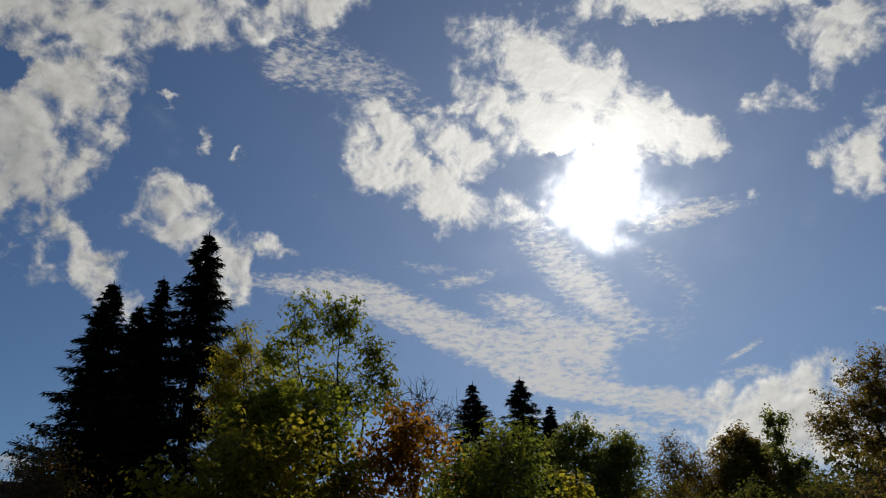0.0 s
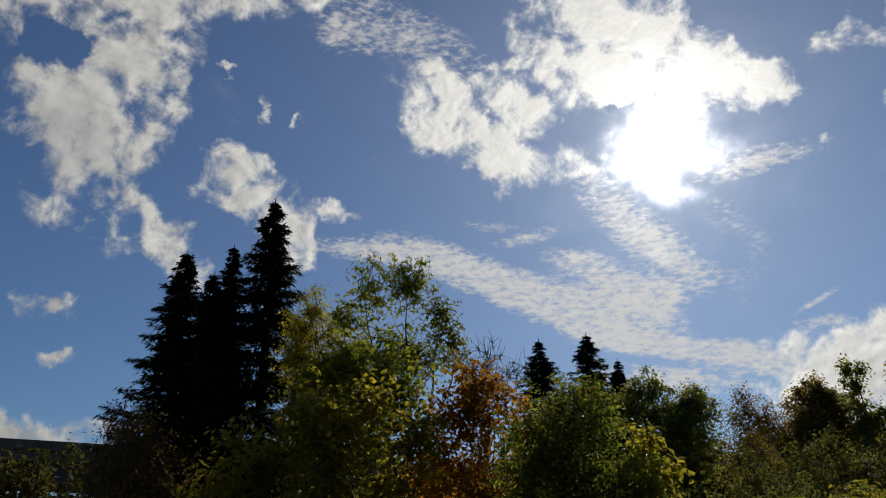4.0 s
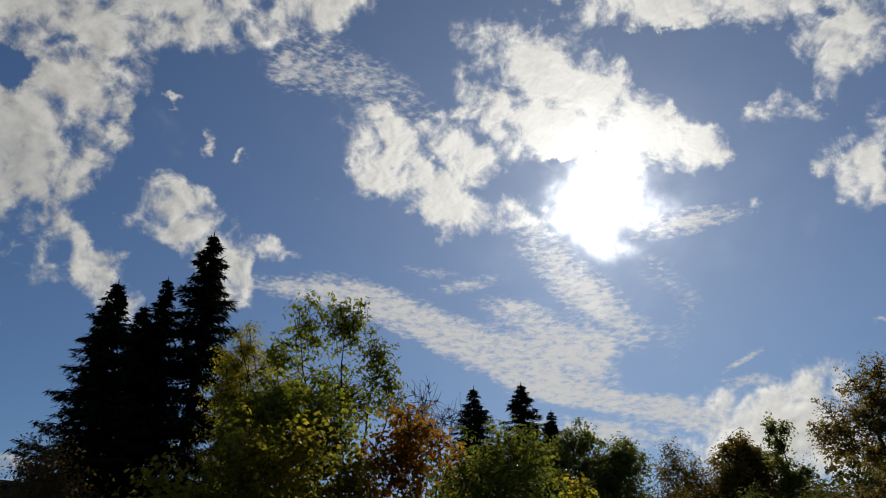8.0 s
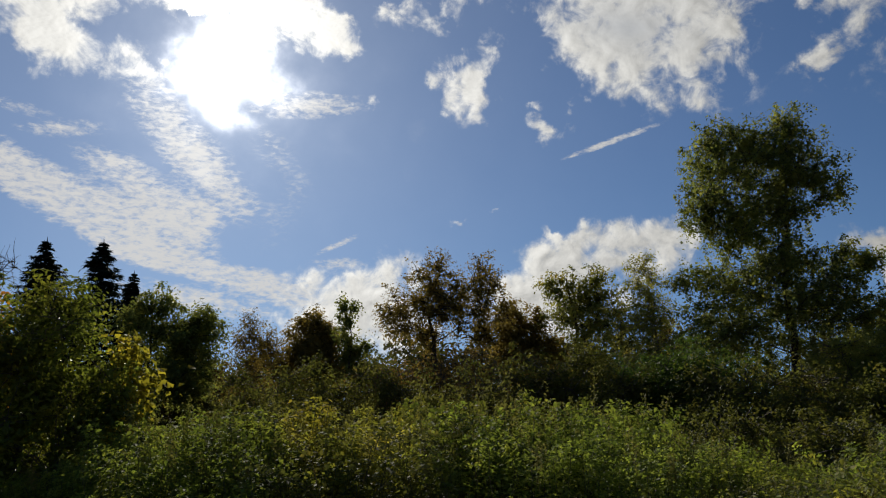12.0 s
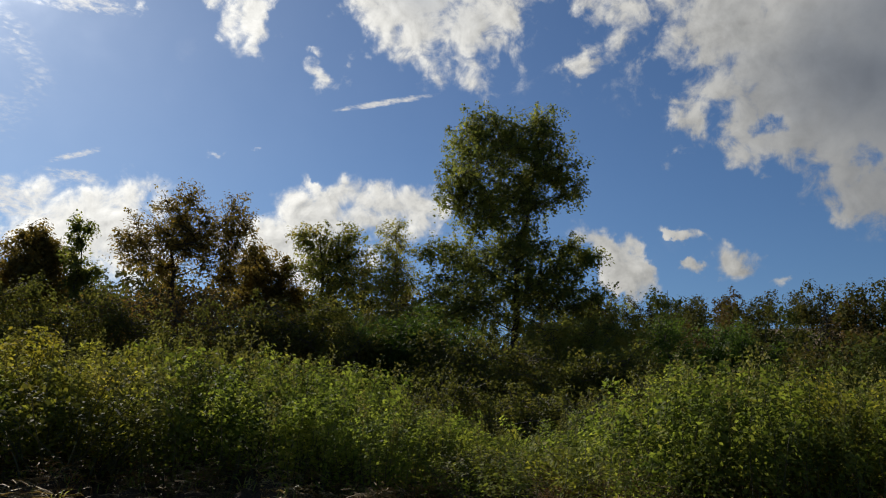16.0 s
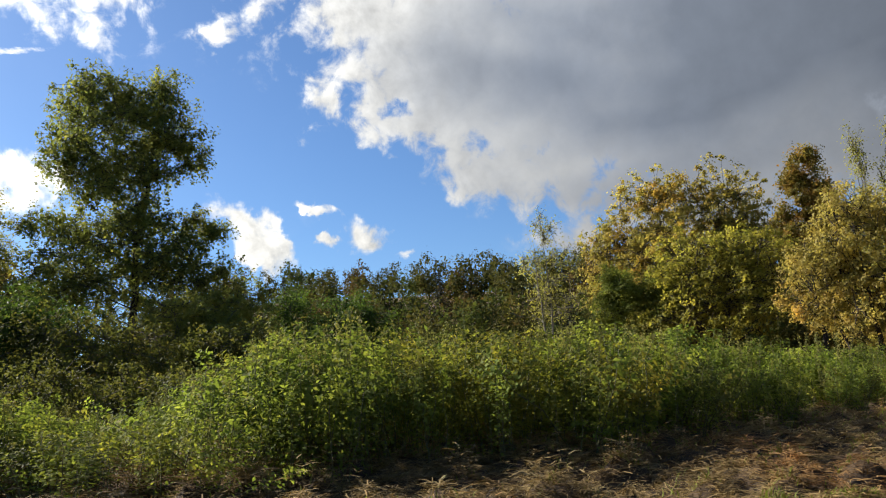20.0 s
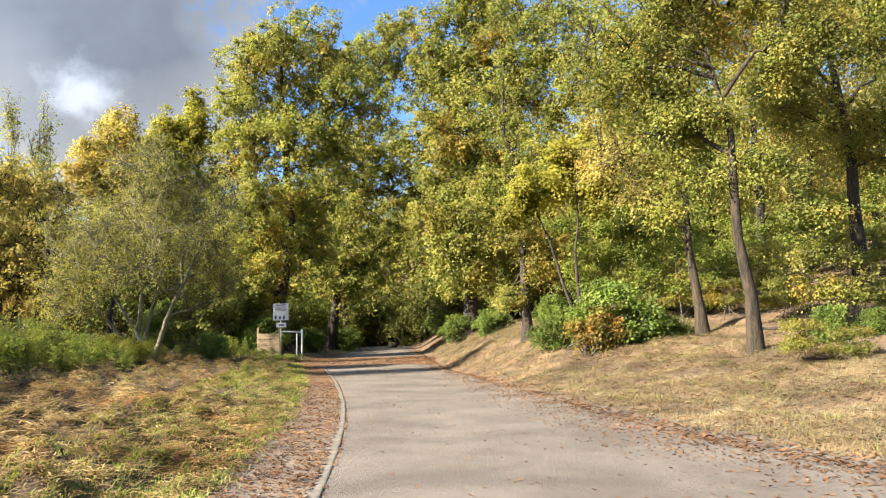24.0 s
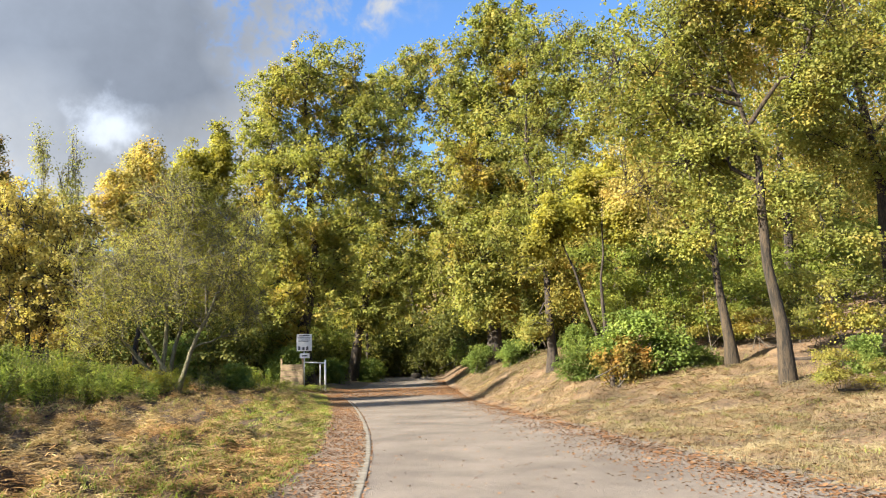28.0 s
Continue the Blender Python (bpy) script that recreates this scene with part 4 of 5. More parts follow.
tree("thicket_bush", 40.0, 29, [(37.0, 5.8, 3.6, 3.0), (41.5, 5.6, 3.4, 3.0), (33.0, 5.4, 3.0, 2.8)], M_THICKET_SHADE, "dark bramble thicket under the oaks", "bush", M_TWIG, 0.05, 7, 1.0, 36, 9, 22, 0.15, 0.42, seed=143, core=False)
tree("thicket_bush", 32.0, 34, [(29.0, 7.0, 2.8, 2.2), (33.0, 7.2, 2.8, 2.2), (26.0, 6.6, 2.4, 2.0), (36.6, 6.6, 2.4, 2.0)], M_RUST, "rust-brown bushes under the spreading oak", "bush", M_TWIG, 0.05, 7, 1.0, 36, 9, 9, 0.15, 0.42, seed=147, core=False)
tree("thicket_bush", 24.0, 30, [(22.0, 5.4, 3.6, 2.8), (27.0, 5.6, 3.4, 2.8), (17.5, 5.2, 3.4, 2.8)], M_THICKET_SHADE, "dark bramble thicket before the belt", "bush", M_TWIG, 0.05, 7, 1.0, 36, 9, 22, 0.15, 0.42, seed=144, core=False)
tree("thicket_bush", 57.5, 31, [(57.5, 5.5, 4.0, 3.0), (61.5, 5.5, 3.0, 2.6)], M_OAK_GREEN, "shaded green bush below the poplar", "bush", M_TWIG, 0.06, 6, 0.8, 30, 9, 50, 0.13, 0.4, seed=41)
tree("thicket_bush", 66.5, 36, [(65.5, 5.6, 3.0, 2.8), (69.0, 5.6, 3.0, 2.4)], M_GREEN, "dark green bush on the slope", "bush", M_TWIG, 0.06, 6, 0.8, 26, 9, 50, 0.15, 0.45, seed=42)
tree("birch_tree", 83.3, 40, [(83.4, 11.6, 1.1, 1.8), (82.6, 9.6, 1.3, 1.4), (84.6, 9.4, 1.2, 1.3), (83.4, 6.5, 2.4, 2.0)], M_WILLOW, "slim half-bare birch with thin pale leaves", "tree", M_BARK_PALE, 0.10, 2, 0.15, 34, 10, 5, 0.12, 0.34, core=False, seed=43, twig=0.014)
tree("maple_tree", 92.0, 46, [(91.0, 11.8, 2.4, 2.8), (95.2, 11.4, 2.6, 2.8), (88.4, 9.0, 2.0, 2.6), (92.0, 7.6, 4.4, 2.8), (97.0, 8.5, 2.2, 3.0)], M_MAPLE, "dense field maple turning gold", "tree", None, 0.2, 2, 0.4, 90, 10, 20, 0.20, 0.36, seed=44, swell=1.12, spread=0.5)
tree("maple_tree", 93.6, 39, [(93.0, 7.6, 2.4, 2.4), (97.4, 7.4, 2.4, 2.4), (95.0, 5.0, 4.0, 2.2)], M_LIME, "bright yellow-green young maple", "tree", None, 0.12, 3, 0.4, 60, 9, 16, 0.18, 0.32, seed=45, swell=1.1, spread=0.5)
tree("maple_tree", 88.2, 40, [(88.0, 6.6, 2.0, 2.2), (90.4, 5.6, 2.2, 2.0)], M_UNDER, "low green tree before the maples", "tree", None, 0.1, 3, 0.4, 24, 9, 50, 0.14, 0.4, seed=46)
tree("hornbeam_tree", 101.2, 43, [(101.0, 12.6, 1.3, 2.2), (102.4, 10.6, 1.5, 2.0), (100.2, 9.4, 1.4, 2.2)], M_RUSSET, "brown hornbeam among golden trees", "tree", None, 0.15, 1, 0, 24, 9, 44, 0.17, 0.4, seed=47)
tree("aspen_tree", 105.4, 37, [(104.4, 12.4, 0.8, 3.2), (106.4, 12.6, 0.9, 3.0), (105.4, 9.0, 1.8, 3.0)], M_WILLOW, "nearly bare aspen with upright twigs", "tree", M_TWIG, 0.07, 5, 0.4, 40, 10, 6, 0.12, 0.3, core=False, seed=48, twig=0.012)
tree("maple_tree", 104.0, 30, [(103.4, 8.6, 2.2, 2.6), (106.4, 8.0, 2.2, 2.6), (101.4, 6.0, 2.2, 2.2), (105.0, 4.5, 3.4, 2.4)], M_YELLOW, "golden-yellow maple at the field edge", "tree", None, 0.13, 3, 0.4, 64, 9, 22, 0.13, 0.29, seed=49, swell=1.1, spread=0.5)
tree("maple_tree", 110.6, 46, [(110.5, 13.4, 1.5, 2.2), (109.4, 11.0, 1.6, 2.4), (111.8, 11.0, 1.6, 2.0)], M_YELLOW, "golden tree behind the grey willow", "tree", None, 0.16, 1, 0, 26, 9, 46, 0.2, 0.5, seed=50)
tree("maple_tree", 115.2, 48, [(115.4, 14.6, 1.6, 2.2), (113.8, 12.6, 1.8, 2.2), (115.0, 10.4, 2.8, 2.6)], M_LIME, "bright yellow tree behind the grey willow", "tree", None, 0.16, 1, 0, 30, 9, 46, 0.2, 0.5, seed=51)
tree("willow_tree", 113.2, 25.5, [(112.6, 10.2, 3.0, 3.4), (109.2, 6.6, 2.8, 3.2), (117.0, 8.6, 2.4, 3.2), (113.4, 6.0, 4.4, 3.2), (108.0, 3.0, 2.2, 2.2), (117.8, 4.6, 1.8, 2.6)], M_WILLOW,
     "grey-green willow with thin bare twigs and small leaves", "tree", M_BARK_WILLOW, 0.09, 5, 0.5, 125, 18, 7, 0.085, 0.28, core=False, wide=0.35, seed=52, twig=0.011, low=0.25)

# ---- trees along the lane ----
tree("oak_tree", 121.8, 46, [(122.2, 20.0, 3.0, 2.9), (119.4, 17.4, 2.4, 2.6), (125.4, 18.6, 2.4, 2.6), (126.6, 15.6, 2.2, 2.2), (118.8, 13.6, 2.4, 2.4), (122.4, 14.0, 3.6, 2.6), (120.4, 9.6, 3.2, 2.6), (124.6, 10.2, 2.6, 2.2), (121.0, 5.6, 3.0, 2.2), (123.8, 6.2, 2.2, 2.0), (119.4, 3.6, 2.4, 1.8)],
     M_OAK_GREEN, "large oak in green and yellow leaf beside the lane", "tree", None, 0.42, 1, 0, 110, 8, 38, 0.20, 0.50, seed=61, twig=0.03, swell=1.22)
tree("oak_tree", 124.9, 62, [(128.0, 18.6, 2.4, 2.2), (131.0, 19.6, 2.6, 2.6), (126.4, 12.0, 2.4, 2.6), (130.0, 13.0, 3.2, 3.0), (127.0, 7.4, 2.4, 2.4), (131.8, 8.0, 2.6, 2.6), (125.8, 4.0, 2.2, 1.8), (128.2, 4.6, 1.8, 1.4)],
     M_OAK, "golden-green oak overhanging the lane", "tree", None, 0.4, 1, 0, 90, 8, 36, 0.26, 0.62, seed=62, twig=0.03, swell=1.18)
tree("oak_tree", 135.0, 40, [(136.4, 21.4, 3.0, 3.2), (133.2, 18.6, 2.8, 2.8), (138.6, 18.0, 2.6, 2.8), (134.4, 13.6, 3.4, 2.8), (137.6, 12.8, 2.8, 2.6), (133.8, 8.6, 3.0, 2.4), (136.4, 6.4, 2.8, 2.0), (134.0, 4.2, 2.2, 1.6)],
     M_OAK, "broad oak with yellowing leaves over the bank", "tree", None, 0.34, 1, 0, 100, 8, 30, 0.22, 0.46, lean=-0.8, seed=63, twig=0.028, swell=1.16)
tree("oak_tree", 139.0, 25.5, [(137.6, 17.0, 2.6, 2.8), (140.6, 21.0, 3.0, 3.2), (142.6, 16.4, 2.6, 2.6), (137.0, 9.6, 2.4, 1.8), (138.8, 6.4, 2.4, 1.4), (139.4, 11.6, 2.6, 2.0), (138.2, 2.6, 1.8, 1.0), (140.4, 4.2, 1.8, 1.0)],
     M_OAK, "oak with a crooked trunk on the bank", "tree", None, 0.17, 1, 0, 50, 7, 36, 0.12, 0.36, lean=-0.9, seed=64, twig=0.018, low=0.5, swell=1.12, stem=((139.0, 2.0), (138.6, 6.4), (138.4, 12.1), (137.3, 15.0)))
tree("maple_tree", 143.0, 22.5, [(142.2, 12.2, 1.9, 1.4), (140.2, 10.0, 2.2, 1.3), (143.8, 9.6, 1.6, 1.4), (138.4, 8.6, 1.4, 0.9)], M_LIME, "bright lime-yellow maple over the bank", "tree", None, 0.07, 2, 0.2, 26, 8, 40, 0.12, 0.26, wide=0.8, seed=65, twig=0.012)
tree("oak_tree", 154.0, 18.8, [(150.0, 22.0, 4.4, 4.0), (155.6, 24.0, 4.4, 4.4), (147.0, 16.6, 3.2, 3.0), (158.4, 18.0, 3.0, 3.0), (151.4, 14.0, 2.8, 2.0), (150.8, 10.2, 2.2, 1.2), (155.8, 11.0, 2.2, 1.4), (148.8, 7.6, 2.0, 1.0), (157.6, 7.0, 2.0, 1.0)],
     M_OAK, "oak leaning over the bank with dark mossy trunk", "tree", M_BARK_OAK, 0.155, 1, 0, 96, 7, 26, 0.105, 0.34, lean=-1.7, seed=66, twig=0.016, low=0.7,
     stem=((153.6, 4.1), (153.2, 10.6), (152.95, 14.4), (152.3, 17.7)),
     boughs=([(153.1, 11.4), (150.2, 13.1), (148.0, 13.6)], [(152.6, 16.4), (149.5, 17.0), (146.3, 18.6), (144.8, 19.6)], [(152.8, 14.9), (155.8, 17.8), (158.1, 20.3), (159.0, 21.9)], [(152.5, 17.0), (149.6, 18.6), (148.7, 21.0), (150.0, 23.1)]))
tree("oak_tree", 150.8, 21.5, [(148.4, 18.0, 3.0, 3.0), (152.6, 20.0, 3.0, 3.2), (146.0, 11.6, 2.2, 1.8)], M_YELLOW, "thin oak with a forked trunk on the bank", "tree", M_BARK_OAK, 0.16, 1, 0, 34, 8, 28, 0.105, 0.36, seed=67, twig=0.014, low=0.5,
     stem=((150.4, 2.7), (150.2, 7.8), (150.2, 12.4)), boughs=([(150.4, 6.0), (148.4, 8.7), (146.6, 10.4), (146.2, 11.2), (145.1, 11.7)],))
tree("oak_tree", 160.6, 24.0, [(159.6, 22.0, 4.0, 4.0), (163.4, 19.0, 3.4, 3.6), (157.4, 15.0, 2.4, 2.4), (162.0, 12.0, 3.0, 2.4)], M_OAK, "straight oak deeper in the wood", "tree", M_BARK_OAK, 0.22, 1, 0, 48, 9, 34, 0.115, 0.44, lean=-0.4, seed=68, twig=0.016, low=0.6,
     stem=((160.7, 6.0), (160.5, 10.5), (160.0, 16.0), (159.9, 20.3)), boughs=([(160.1, 15.0), (157.6, 17.5), (156.4, 20.5)], [(160.2, 13.5), (162.6, 16.0), (163.8, 18.5)]))

# ---- woodland made of repeats ----
def spread_copies(proto, rows, seed, lo=0.85, hi=1.2):
    rng = np.random.default_rng(seed)
    for x, y, k in rows:
        z = float(ground(x, y)) - 0.1
        s = k * rng.uniform(lo, hi)
        copy_thing(proto, pose(x, y, z, 0, 0, rng.uniform(0, 360)) @ Matrix.Diagonal((s, s, s * rng.uniform(0.9, 1.1), 1)))


def wood_tree(name, az, d, h_el, half, leaf, label, seed, per=44, size=0.24, low_el=1.5, limbs=30, clump=0.6):
    """A tree of the wood, leafy from near the ground to the top."""
    mid_el = (h_el + low_el) / 2
    hh = (h_el - low_el) / 2
    return tree(name, az, d, [(az, mid_el + hh * 0.55, half * 0.75, hh * 0.5), (az - half * 0.5, mid_el, half * 0.7, hh * 0.55), (az + half * 0.5, mid_el - hh * 0.15, half * 0.7, hh * 0.55), (az, mid_el - hh * 0.5, half * 0.9, hh * 0.5)],
                leaf, label, "tree", None, 0.2, 1, 0, limbs, 7, per, size, clump, seed=seed, group="woodland trees", low=0.3, twigs=False, flat=0.85, core=True)


far_a = wood_tree("woodland_tree", 64.0, 92, 6.5, 2.4, M_FAR, "dark green woodland tree on the hillside", 71, 6, 0.58, 0.2, 18, 1.05)
far_b = wood_tree("woodland_tree", 70.0, 96, 6.5, 2.4, M_FAR_RUST, "rust-brown woodland tree on the hillside", 72, 6, 0.58, 0.2, 18, 0.95)
mid_a = wood_tree("woodland_tree", 44.5, 56, 8.0, 3.0, M_FAR, "olive-green tree in the far belt", 171, 7, 0.34, 0.4, 26, 0.6)
mid_b = wood_tree("woodland_tree", 26.5, 55, 7.6, 3.0, M_FAR_RUST, "rust-brown tree in the far belt", 172, 7, 0.34, 0.4, 26, 0.6)
mid_c = wood_tree("woodland_tree", 77.5, 58, 6.8, 3.0, M_FAR_GREEN, "green tree in the far belt", 174, 7, 0.34, 0.4, 26, 0.6)
far_c = spruce(75.0, 120, 9.4, 2.0, 73, "dark spruce on the wooded ridge", leafy=0.12)
far_d = wood_tree("woodland_tree", 84.0, 100, 6.3, 2.2, M_FAR_GREEN, "green woodland tree on the hillside", 74, 6, 0.58, 0.2, 18, 0.95)
rng = np.random.default_rng(5)
sets = {0: [], 1: [], 2: [], 3: []}
for d0 in (88, 106, 127, 152):
    for az in np.arange(54, 118, 2.2):
        x, y = polar(az + rng.uniform(-1, 1), d0 + rng.uniform(-8, 8))
        which = rng.choice(4, p=[0.36, 0.36, 0.10, 0.18])
        sets[which].append((x, y, 0.7 if which == 2 else 1.1))
for az in np.arange(46, 116, 1.5):
    x, y = polar(az + rng.uniform(-0.6, 0.6), 188 + rng.uniform(-8, 8))
    which = rng.choice(4, p=[0.36, 0.32, 0.20, 0.12])
    sets[which].append((x, y, 0.55 if which == 2 else 0.85))
for d0, step, k in ((54, 1.9, 0.92), (69, 2.0, 1.1)):
    for az in np.arange(-22, 50, step):
        x, y = polar(az + rng.uniform(-0.7, 0.7), d0 + rng.uniform(-4, 4))
        sets[rng.choice([0, 1, 3], p=[0.35, 0.45, 0.2])].append((x, y, k * (1.15 if 24 < az < 38 else 1.1)))
for az in np.arange(60, 117, 2.0):
    x, y = polar(az + rng.uniform(-0.8, 0.8), 64 + rng.uniform(-7, 7))
    sets[rng.choice([0, 1, 3], p=[0.45, 0.25, 0.3])].append((x, y, 0.72 if az < 84 else 0.95))
for az in np.arange(-46, -24, 1.3):
    x, y = polar(az, rng.uniform(140, 165))
    sets[rng.choice([0, 1])].append((x, y, 1.0))
for az in np.arange(-46, -25, 1.7):
    x, y = polar(az, rng.uniform(96, 112))
    sets[rng.choice([0, 1])].append((x, y, 1.4))


def joined(name, protos, rows_by, seed, label):
    """Far woodland that nobody could count: crowns and trunks of many trees in one mesh."""
    rng = np.random.default_rng(seed)
    V, F, I, mats, o = [], [], [], [], 0
    for key, proto in enumerate(protos):
        for piece in proto.children:
            me = piece.data
            co = np.empty(len(me.vertices) * 3, np.float32)
            me.vertices.foreach_get("co", co)
            ix = np.empty(len(me.loops), np.int32)
            me.loops.foreach_get("vertex_index", ix)
            co, ix = co.reshape(-1, 3), ix.reshape(-1, 3)
            slot = len(mats)
            mats.append(me.materials[0])
            turn = np.random.default_rng(seed + key)
            for x, y, k in rows_by[key]:
                a, s = turn.uniform(0, 2 * math.pi), k * turn.uniform(0.85, 1.2)
                c, q = math.cos(a) * s, math.sin(a) * s
                w = np.stack([co[:, 0] * c - co[:, 1] * q + x, co[:, 0] * q + co[:, 1] * c + y, co[:, 2] * s + float(ground(x, y)) - 0.1], 1)
                V.append(w)
                F.append(ix + o)
                I.append(np.full(len(ix), slot))
                o += len(w)
    tagged(new(name, np_mesh(name, np.concatenate(V), np.concatenate(F), mats, np.concatenate(I))), label, "woodland", kind="stuff")


far_kinds = (far_a, far_b, far_c, far_d)
joined("hillside_woodland", far_kinds, [[r for r in sets[k] if math.hypot(r[0], r[1]) > 84] for k in range(4)], 80, "distant mixed autumn woodland covering the hillside")
for key, proto in ((0, mid_a), (1, mid_b), (3, mid_c), (2, far_c)):
    spread_copies(proto, [r for r in sets[key] if math.hypot(r[0], r[1]) <= 84], 84 + key)

wood_a = wood_tree("woodland_tree", 146.0, 36, 24.0, 4.6, M_OAK, "golden-green tree of the roadside wood", 75, 6, 0.36, 5.0, 40, 0.6)
wood_b = wood_tree("woodland_tree", 126.0, 74, 13.0, 3.2, M_OAK_GREEN, "green tree of the roadside wood", 76, 6, 0.40, 0.6, 34, 0.7)
wood_c = wood_tree("woodland_tree", 152.0, 40, 20.0, 4.2, M_YELLOW, "yellow-leaved tree of the roadside wood", 77, 6, 0.34, 4.0, 38, 0.6)
wood_d = wood_tree("woodland_tree", 144.0, 39, 22.0, 4.4, M_OAK, "gold and green tree close to the lane", 78, 19, 0.15, 3.5, 40, 0.5)
wood_e = wood_tree("woodland_tree", 158.0, 33, 22.0, 4.6, M_YELLOW, "yellow tree on the wooded bank", 79, 18, 0.145, 6.0, 40, 0.5)
sets = {0: [], 1: [], 2: [], 3: [], 4: []}
for k in range(460):
    u, v = rng.uniform(24, 120), rng.uniform(-62, 46)
    x, y = from_road(u, v)
    d, az = math.hypot(x, y), math.degrees(math.atan2(x, y))
    r, l = float(right_edge(u)) - v, v - float(kerb_line(u))
    if (r < 5.5 and l < 7) or d < 29 or not 100 < az < 186 or (az < 118 and d < 55):
        continue
    if any((x - q[0]) ** 2 + (y - q[1]) ** 2 < 30 for rows in sets.values() for q in rows):
        continue
    sets[rng.choice([3, 4]) if d < 52 else rng.choice(3, p=[0.4, 0.3, 0.3])].append((x, y, 0.95 if az > 120 else 0.66))
for u in (91, 97, 104):
    for v in np.arange(-20, 6, 4.0):
        x, y = from_road(u + rng.uniform(-2, 2), v + rng.uniform(-1, 1))
        sets[1].append((x, y, 1.0))
for key, proto in enumerate((wood_a, wood_b, wood_c, wood_d, wood_e)):
    spread_copies(proto, sets[key], 90 + key)

# undergrowth on the bank and by the lane
under_a = tree("undergrowth_bush", 144.8, 21.5, [(144.8, 2.0, 2.0, 1.3), (143.2, 0.8, 1.5, 1.2), (146.6, 0.9, 1.7, 1.2), (144.8, -0.4, 2.4, 1.0)], M_FRESH, "fresh green bush on the bank", "bush", M_TWIG, 0.018, 6, 0.5, 34, 8, 10, 0.115, 0.24, wide=0.7, twigs=False, seed=101, twig=0.008, low=0.2)
under_b = tree("undergrowth_bush", 143.2, 21.0, [(143.2, -0.2, 1.4, 1.5), (144.4, -0.6, 1.0, 1.1)], M_RUSSET, "low orange-brown bush on the bank", "bush", M_TWIG, 0.02, 5, 0.3, 16, 7, 24, 0.09, 0.2, wide=0.7, seed=102, twig=0.007, low=0.2)
under_c = tree("undergrowth_bush", 148.6, 24.0, [(148.6, 5.4, 2.6, 0.8), (151.6, 4.4, 2.4, 0.7), (146.4, 6.8, 2.0, 0.7), (149.6, 3.0, 2.6, 0.7), (147.0, 3.8, 1.8, 0.6)], M_UNDER, "yellow-green hornbeam saplings under the oaks", "bush", M_TWIG, 0.02, 4, 0.4, 30, 8, 12, 0.09, 0.26, wide=0.7, twigs=False, flat=0.35, seed=103, twig=0.008, low=0.3)
under_d = tree("undergrowth_bush", 158.5, 20.0, [(158.5, 4.2, 2.6, 0.8), (161.0, 2.2, 2.2, 0.8), (157.6, 2.4, 2.0, 0.7)], M_OAK, "yellow-green saplings among the trunks", "bush", M_TWIG, 0.02, 4, 0.4, 24, 8, 12, 0.09, 0.26, wide=0.7, flat=0.35, seed=104, twig=0.008, low=0.3)
spread_copies(under_c, [(*polar(156, 27), 1.0), (*polar(163, 30), 1.1), (*polar(147, 31), 1.2), (*polar(152, 34), 1.3), (*polar(159, 36), 1.3), (*polar(166, 26), 1.0), (*polar(143, 30), 1.1)], 105)
spread_copies(under_a, [(*polar(147.6, 25.6), 0.6), (*polar(151.2, 25.0), 0.5), (*polar(161.2, 19.4), 0.4), (*polar(148.6, 21.6), 0.5), (*polar(141.0, 22.6), 0.5), (*polar(136.5, 33), 0.8), (*polar(134.3, 40), 0.9), (*polar(117.4, 35), 0.7), (*polar(117.0, 31), 0.8), (*polar(123.6, 52), 1.1), (*polar(126.2, 62), 1.2), (*polar(140.8, 28), 0.6), (*polar(158.6, 19.0), 0.4), (*polar(133.4, 56), 1.5), (*polar(120.6, 44), 1.0)], 106)
fill = []
for u in np.arange(46, 90, 6.0):
    for side in (-1, 1):
        for off in (3.5, 9.0):
            v_ = float(kerb_line(u)) + off + rng.uniform(0, 3) if side > 0 else float(right_edge(u)) - off - rng.uniform(0, 3)
            fill.append((*from_road(u + rng.uniform(-2, 2), v_), 1.5))
for v_ in np.arange(-20, 6, 3.2):
    fill.append((*from_road(89 + rng.uniform(-2, 2), v_), 1.6))
# added dark bushes stand in for the deep shade of the lane's tunnel
lane_shade_bush = tree("undergrowth_bush", 131.0, 76.0, [(131.0, 0.8, 1.6, 1.3), (129.8, 0.2, 1.3, 1.1), (132.2, 0.4, 1.3, 1.1)], M_THICKET_SHADE, "added dark thicket standing in for shade at the lane's end", "bush", M_TWIG, 0.03, 6, 0.6, 26, 7, 12, 0.22, 0.45, twigs=False, seed=145, low=0.2, core=True)
dark = [(*from_road(u, v), 1.5) for u in (82, 86) for v in np.arange(-22, 6, 3.0)]
dark += [(*from_road(u, float(right_edge(u)) - 3.2), 1.1) for u in np.arange(50, 82, 3.5)]
dark += [(*from_road(u, float(right_edge(u)) - 7.5), 1.5) for u in np.arange(42, 82, 4.0)]
dark += [(*from_road(u, float(kerb_line(u)) + 6.5), 1.2) for u in np.arange(46, 82, 4.0)]
spread_copies(lane_shade_bush, dark, 146)
spread_copies(under_c, fill[::2], 108)
spread_copies(under_a, fill[1::2], 109)
